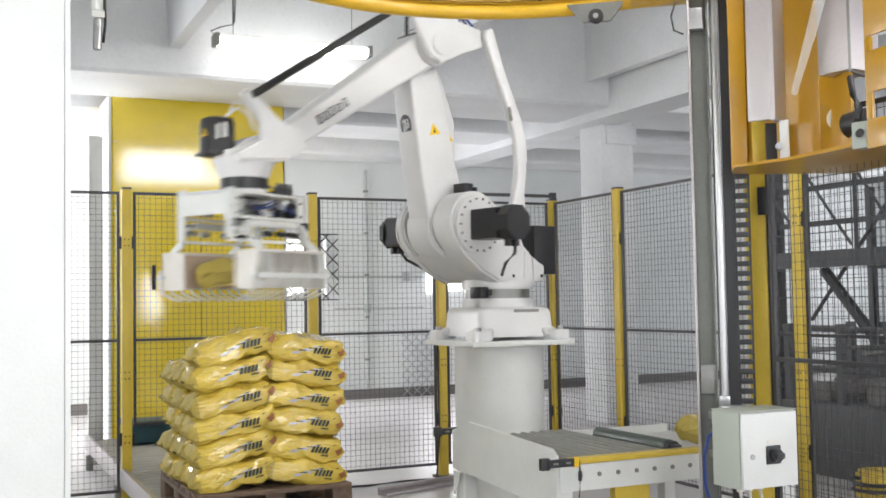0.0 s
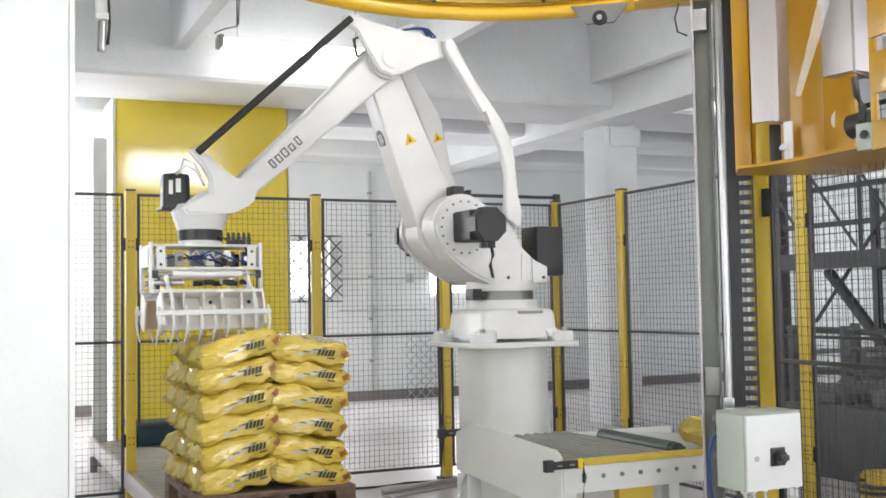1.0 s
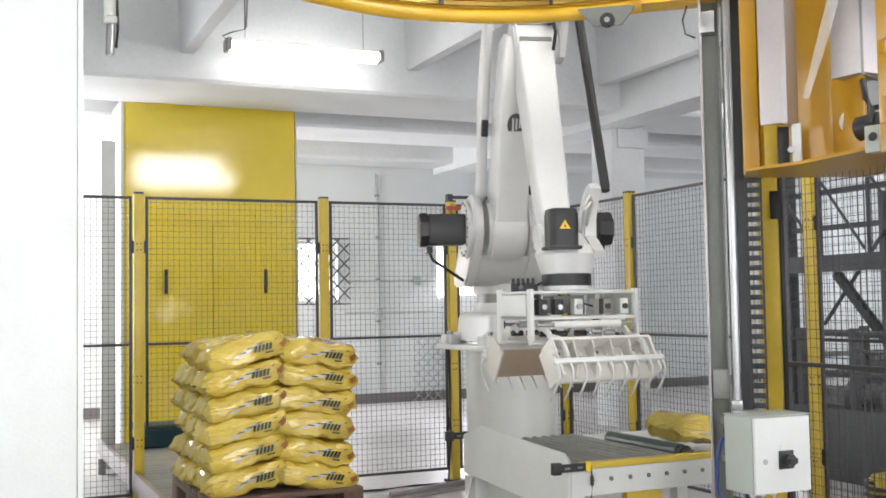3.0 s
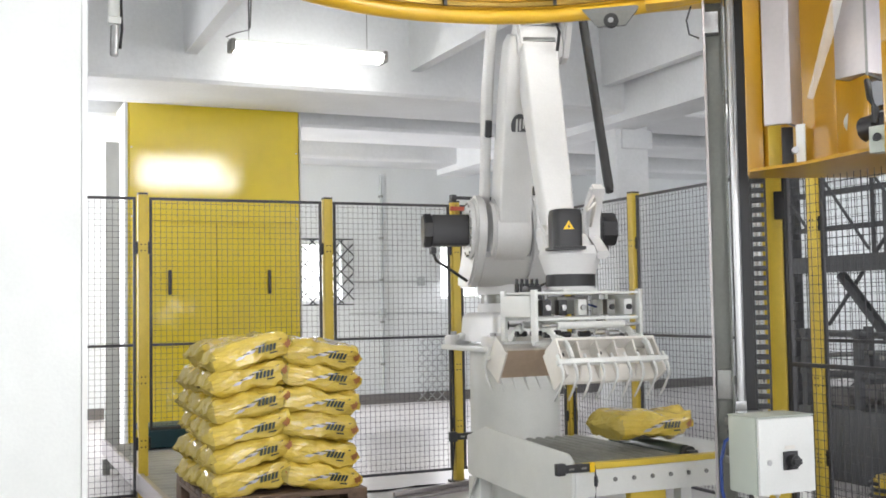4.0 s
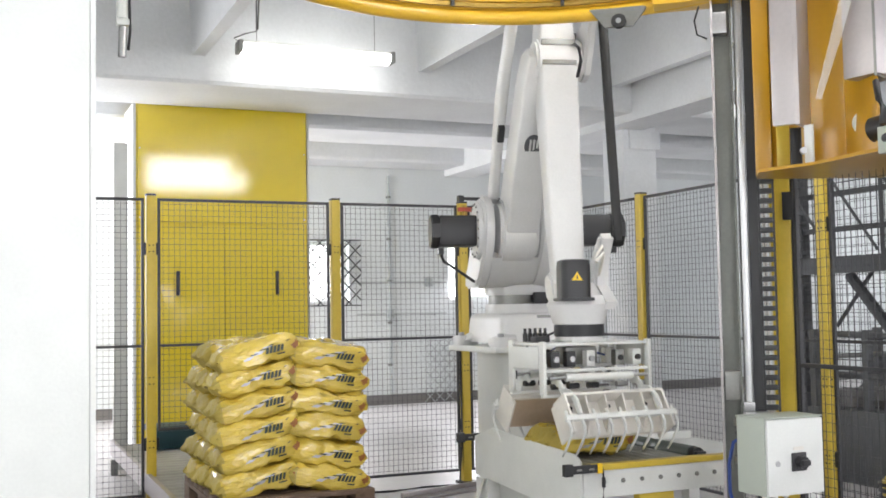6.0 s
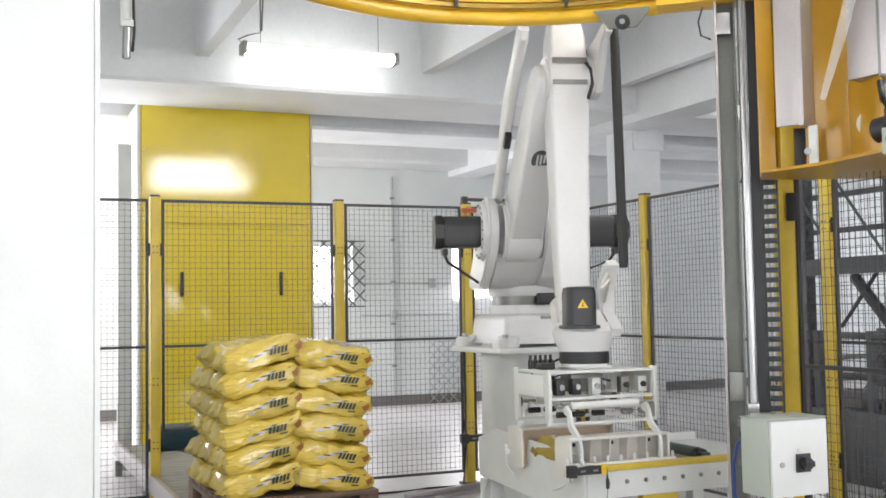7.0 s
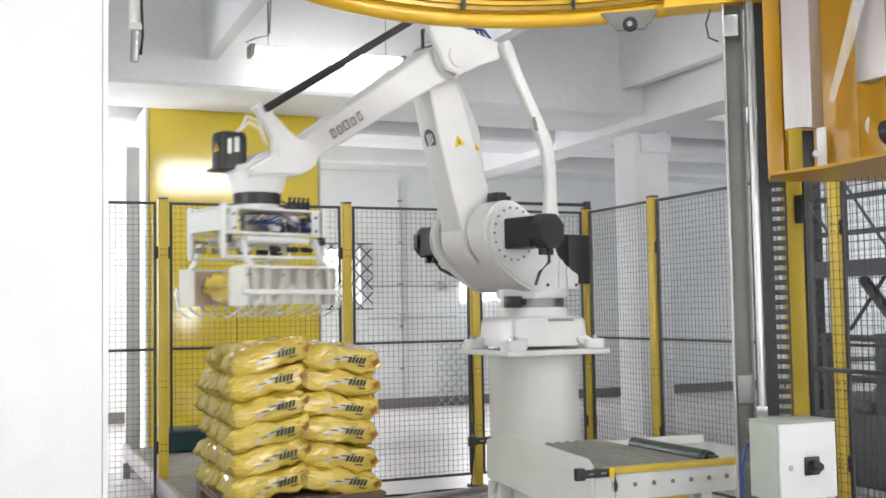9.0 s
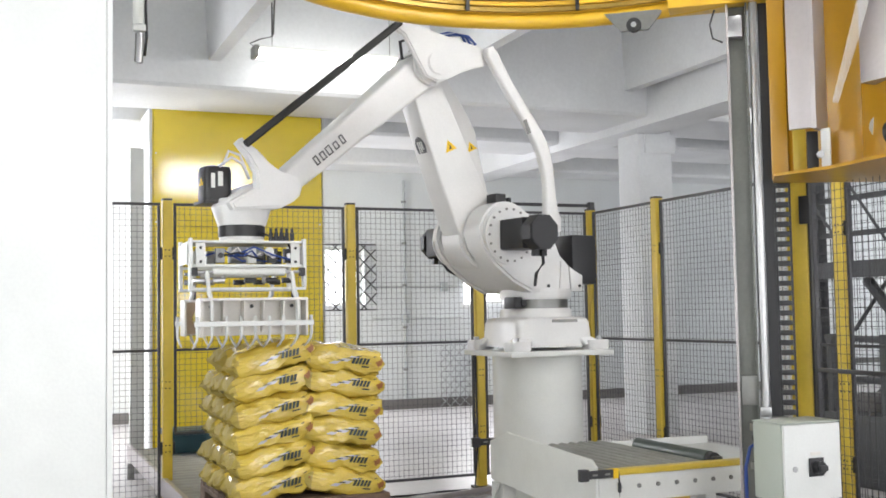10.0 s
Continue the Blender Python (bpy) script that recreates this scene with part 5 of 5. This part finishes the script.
for k in range(6):
    part("stair_rail", cyl(B(), (0.2 + 0.22 * k, -0.4, 0.5 + 0.1 * k), (0.2 + 0.22 * k, -2.6, 1.9 + 0.1 * k), 0.018, seg=6), TRUSS, stair)
    part("cross_beam", box(B(), 0.081, 1.579, -3.8 + 0.95 * k, -3.7 + 0.95 * k, 1.54, 1.618), TRUSS, stair)
for z in (2.1, 2.22, 2.45, 2.58):
    part("rail", box(B(), 1.64, 1.68, -4.2, 1.6, z - 0.02, z + 0.02), TRUSS, stair)
# Rack added as a dark backdrop in place of the machinery behind the platform.
rack = thing("storage_rack", "added dark rack of bins, stands in for the dark background machinery", "rack", pose(6.5, 0, 0))
for y in (-4.0, -2.4, -0.8, 0.8, 2.2):
    part("upright", box(B(), 0, 0.08, y, y + 0.08, 0, 2.5), TRUSS, rack)
for z in (0.15, 0.85, 1.55):
    part("shelf", box(B(), 0.081, 0.8, -4.0, 2.3, z, z + 0.08), TRUSS, rack)
    for k in range(7):
        part("bin", box(B(), 0.15, 0.75, -3.85 + 0.86 * k, -3.15 + 0.86 * k, z + 0.081, z + 0.42 + 0.06 * (k % 3), 0.01), (TRUSS, DARKGREY, TEAL)[(k + int(z * 3)) % 3], rack)
mach = thing("machine_cabinet", "dark grey machine body under the platform", "machine", pose(4.7, -0.6, 0))
part("body", box(B(), 0.2, 1.2, -3.4, 1.8, 0, 0.72, 0.02), TRUSS, mach)
part("lid", box(B(), 0.1, 0.9, -0.9, 0.6, 0.72, 0.9, 0.02), DULL, mach)
low_m = thing("low_machine", "low dark grey machine frame with pipes and uprights", "machine", pose(2.3, -2.6, 0))
part("body", box(B(), 0.0, 1.3, 0.0, 1.7, 0, 0.5, 0.02), TRUSS, low_m)
for x in (0.05, 0.65, 1.25):
    for y in (0.05, 0.6, 1.15, 1.65):
        part("upright", box(B(), x - 0.025, x + 0.025, y - 0.025, y + 0.025, 0.5, 1.05), TRUSS, low_m)
for x in (0.05, 1.25):
    for z in (0.72, 1.0):
        part("pipe", cyl(B(), (x, 0.0, z), (x, 1.7, z + 0.02), 0.022, seg=10), TRUSS, low_m)
for y in (0.3, 0.9, 1.5):
    part("cross_pipe", cyl(B(), (0.0, y, 0.86), (1.3, y, 0.86), 0.018, seg=10), DULL, low_m)
    part("cover", box(B(), 0.15, 1.1, y - 0.14, y + 0.14, 0.501, 0.62, 0.02), DARKGREY, low_m)
hs = thing("yellow_drum", "small yellow hose drum on the floor", "drum", pose(2.0, -2.1, 0))
part("drum", cyl(B(), (0, 0, 0.0), (0, 0, 0.17), 0.16, seg=20, bevel=0.02), YPOST, hs)
part("hose", tube(B(), [(0.17 * math.cos(a), 0.17 * math.sin(a), 0.04 + 0.006 * a) for a in [k * 0.4 for k in range(40)]], 0.012, 6), BLACK, hs)



# ---- movement ----
AXIS2 = (0.355, 0.634)
# seconds, turn of the base, reach and height of the flange, turn of the gripper
ARM = ((0, 197.0, 1.68, 0.794, 35.0),
       (0.2, 183.3, 1.729, 0.736, 0.0),
       (0.4, 181.4, 1.735, 0.616, 0.0),
       (1, 181.6, 1.746, 0.584, 0.0),
       (1.4, 182.5, 1.739, 0.719, 0.0),
       (1.6, 194.3, 1.752, 0.762, 38.0),
       (1.7, 203.2, 1.681, 0.794, 72.0),
       (1.8, 209.0, 1.594, 0.808, 112.0),
       (1.9, 220.6, 1.508, 0.785, 150.0),
       (2.0, 227.0, 1.464, 0.747, 170.0),
       (2.1, 235.0, 1.42, 0.673, 180.0),
       (2.2, 238.6, 1.387, 0.609, 180.0),
       (2.3, 245.1, 1.353, 0.485, 180.0),
       (2.4, 250.1, 1.32, 0.415, 180.0),
       (2.5, 252.5, 1.32, 0.345, 180.0),
       (2.7, 254.1, 1.32, 0.329, 180.0),
       (5.2, 254.1, 1.32, 0.328, 180.0),
       (5.5, 254.1, 1.32, 0.287, 180.0),
       (5.7, 254.0, 1.32, 0.184, 180.0),
       (6.8, 254.1, 1.32, -0.012, 180.0),
       (7.0, 254.2, 1.32, -0.011, 180.0),
       (7.2, 254.1, 1.32, -0.007, 180.0),
       (7.5, 254.4, 1.32, 0.129, 180.0),
       (7.7, 254.3, 1.32, 0.28, 180.0),
       (7.9, 251.5, 1.36, 0.364, 180.0),
       (8.1, 243.0, 1.4, 0.549, 180.0),
       (8.2, 238.8, 1.436, 0.628, 180.0),
       (8.4, 233.1, 1.508, 0.737, 180.0),
       (8.6, 225.2, 1.612, 0.788, 150.0),
       (8.8, 211.1, 1.74, 0.808, 82.0),
       (9.0, 196.8, 1.8, 0.762, 20.0),
       (9.4, 190.4, 1.803, 0.608, 0.0),
       (10, 191.2, 1.814, 0.626, 0.0))
# seconds and opening of the jaws in degrees
JAWS = ((0.0, 0), (0.6, 0), (0.85, 16), (1.15, 24), (1.35, 33), (5.9, 33), (6.5, 4), (6.7, 0), (10.0, 0))
# seconds and place of the bag that comes along the rollers
FEED = ((0.0, 0.31, 0.60, 0), (1.7, 0.305, 0.60, 0), (2.0, 0.30, 0.60, 0), (2.4, 0.26, 0.60, 1), (2.7, 0.18, 0.61, 3), (3.2, -0.02, 0.66, 8), (3.8, -0.225, 0.70, 3), (4.0, -0.29, 0.69, 0), (4.2, -0.385, 0.672, -5), (4.4, -0.445, 0.655, -2), (4.5, -0.475, 0.648, 0), (5.0, -0.585, 0.646, 0),
        (5.4, -0.652, 0.646, 0), (5.5, -0.66, 0.646, 0))


def smooth(rows, t):
    """Values at t, gliding through the rows."""
    i = max(k for k, r in enumerate(rows) if r[0] <= t + 1e-9)
    if i >= len(rows) - 1:
        return list(rows[-1][1:])
    a, b = rows[i], rows[i + 1]
    p, n = rows[max(0, i - 1)], rows[min(len(rows) - 1, i + 2)]
    h = b[0] - a[0]
    s = (t - a[0]) / h
    out = []
    for k in range(1, len(a)):
        d = (b[k] - a[k]) / h
        da = (a[k] - p[k]) / (a[0] - p[0]) if i else d
        db = (n[k] - b[k]) / (n[0] - b[0]) if n[0] > b[0] else d
        ma = 0 if da * d <= 0 else 2 * da * d / (da + d)
        mb = 0 if db * d <= 0 else 2 * db * d / (db + d)
        out.append(a[k] * (1 + 2 * s) * (1 - s) ** 2 + b[k] * s * s * (3 - 2 * s) + h * (ma * s * (1 - s) ** 2 - mb * s * s * (1 - s)))
    return out


def arm_poses(q1, r, z, psi):
    wr, wz = r - FX, z - FZ
    up = Matrix.Translation
    base_m = pose(0, 0, 0, 0, 0, q1)
    dx, dz = wr - AXIS2[0], wz - AXIS2[1]
    d = min(math.hypot(dx, dz), L1 + L2 - 0.001)
    a = math.atan2(dz, dx) + math.acos((L1 * L1 + d * d - L2 * L2) / (2 * L1 * d))
    ex, ez = AXIS2[0] + L1 * math.cos(a), AXIS2[1] + L1 * math.sin(a)
    b = math.atan2(wz - ez, wr - ex)
    lean, dip = Matrix.Rotation(math.pi / 2 - a, 4, "Y"), Matrix.Rotation(-b, 4, "Y")
    tail = (-0.22 * math.cos(b), -0.22 * math.sin(b))
    return {turret: base_m, lower_arm: base_m @ up((AXIS2[0], 0, AXIS2[1])) @ lean, forearm: base_m @ up((ex, 0, ez)) @ dip,
            elbow_plate: base_m @ up((ex, 0, ez)), wrist: base_m @ up((wr, 0, wz)),
            drive_link: base_m @ up((AXIS2[0] + tail[0], 0, AXIS2[1] + tail[1])) @ lean,
            tie_rod: base_m @ up((AXIS2[0] - 0.335, 0, AXIS2[1] + 0.08)) @ lean,
            upper_rod: base_m @ up((ex + S[0], 0, ez + S[1])) @ dip,
            gripper: Matrix.Translation((RX, RY, RZ)) @ base_m @ up((r, 0, z)) @ pose(0, 0, 0, 0, 0, psi - q1)}


def motions():
    times = [k / 10 for k in range(101)]
    states = [(t, arm_poses(*smooth(ARM, t))) for t in times]
    for ob in states[0][1]:
        walk(ob, [(t, p[ob]) for t, p in states])
    for ob, s in ((jaw_a, 1), (jaw_b, -1)):
        walk(ob, [(t, pose(0, s * JAW_Y, JAW_Z, s * smooth(JAWS, t)[0], 0, 0)) for t in times])
    hold = pose(0, 0, -0.42)
    drop = pose(-1.955, PY, PZ + 0.064 + 5 * LAYER + 0.01, 2, -4, 1)
    rows = []
    for t, p in states:
        s = min(1, max(0, (t - 0.7) / 0.2))
        held = p[gripper] @ hold
        rows.append((t, held if s == 0 else drop if s == 1 else held.lerp(drop, s * s)))
    walk(moved_bag, rows)
    rows = []
    for t, p in states:
        if t <= 5.5:
            x, z, tilt = smooth(FEED, t)
            rows.append((t, pose(x, -2.72, z - 0.004, 0, tilt, 0)))
        elif t < 6.9:
            rows.append((t, pose(-0.66, -2.72, 0.642)))
        else:
            rows.append((t, p[gripper] @ hold @ pose(0, 0, 0, 0, 0, 180)))
    walk(fed_bag, rows)


motions()
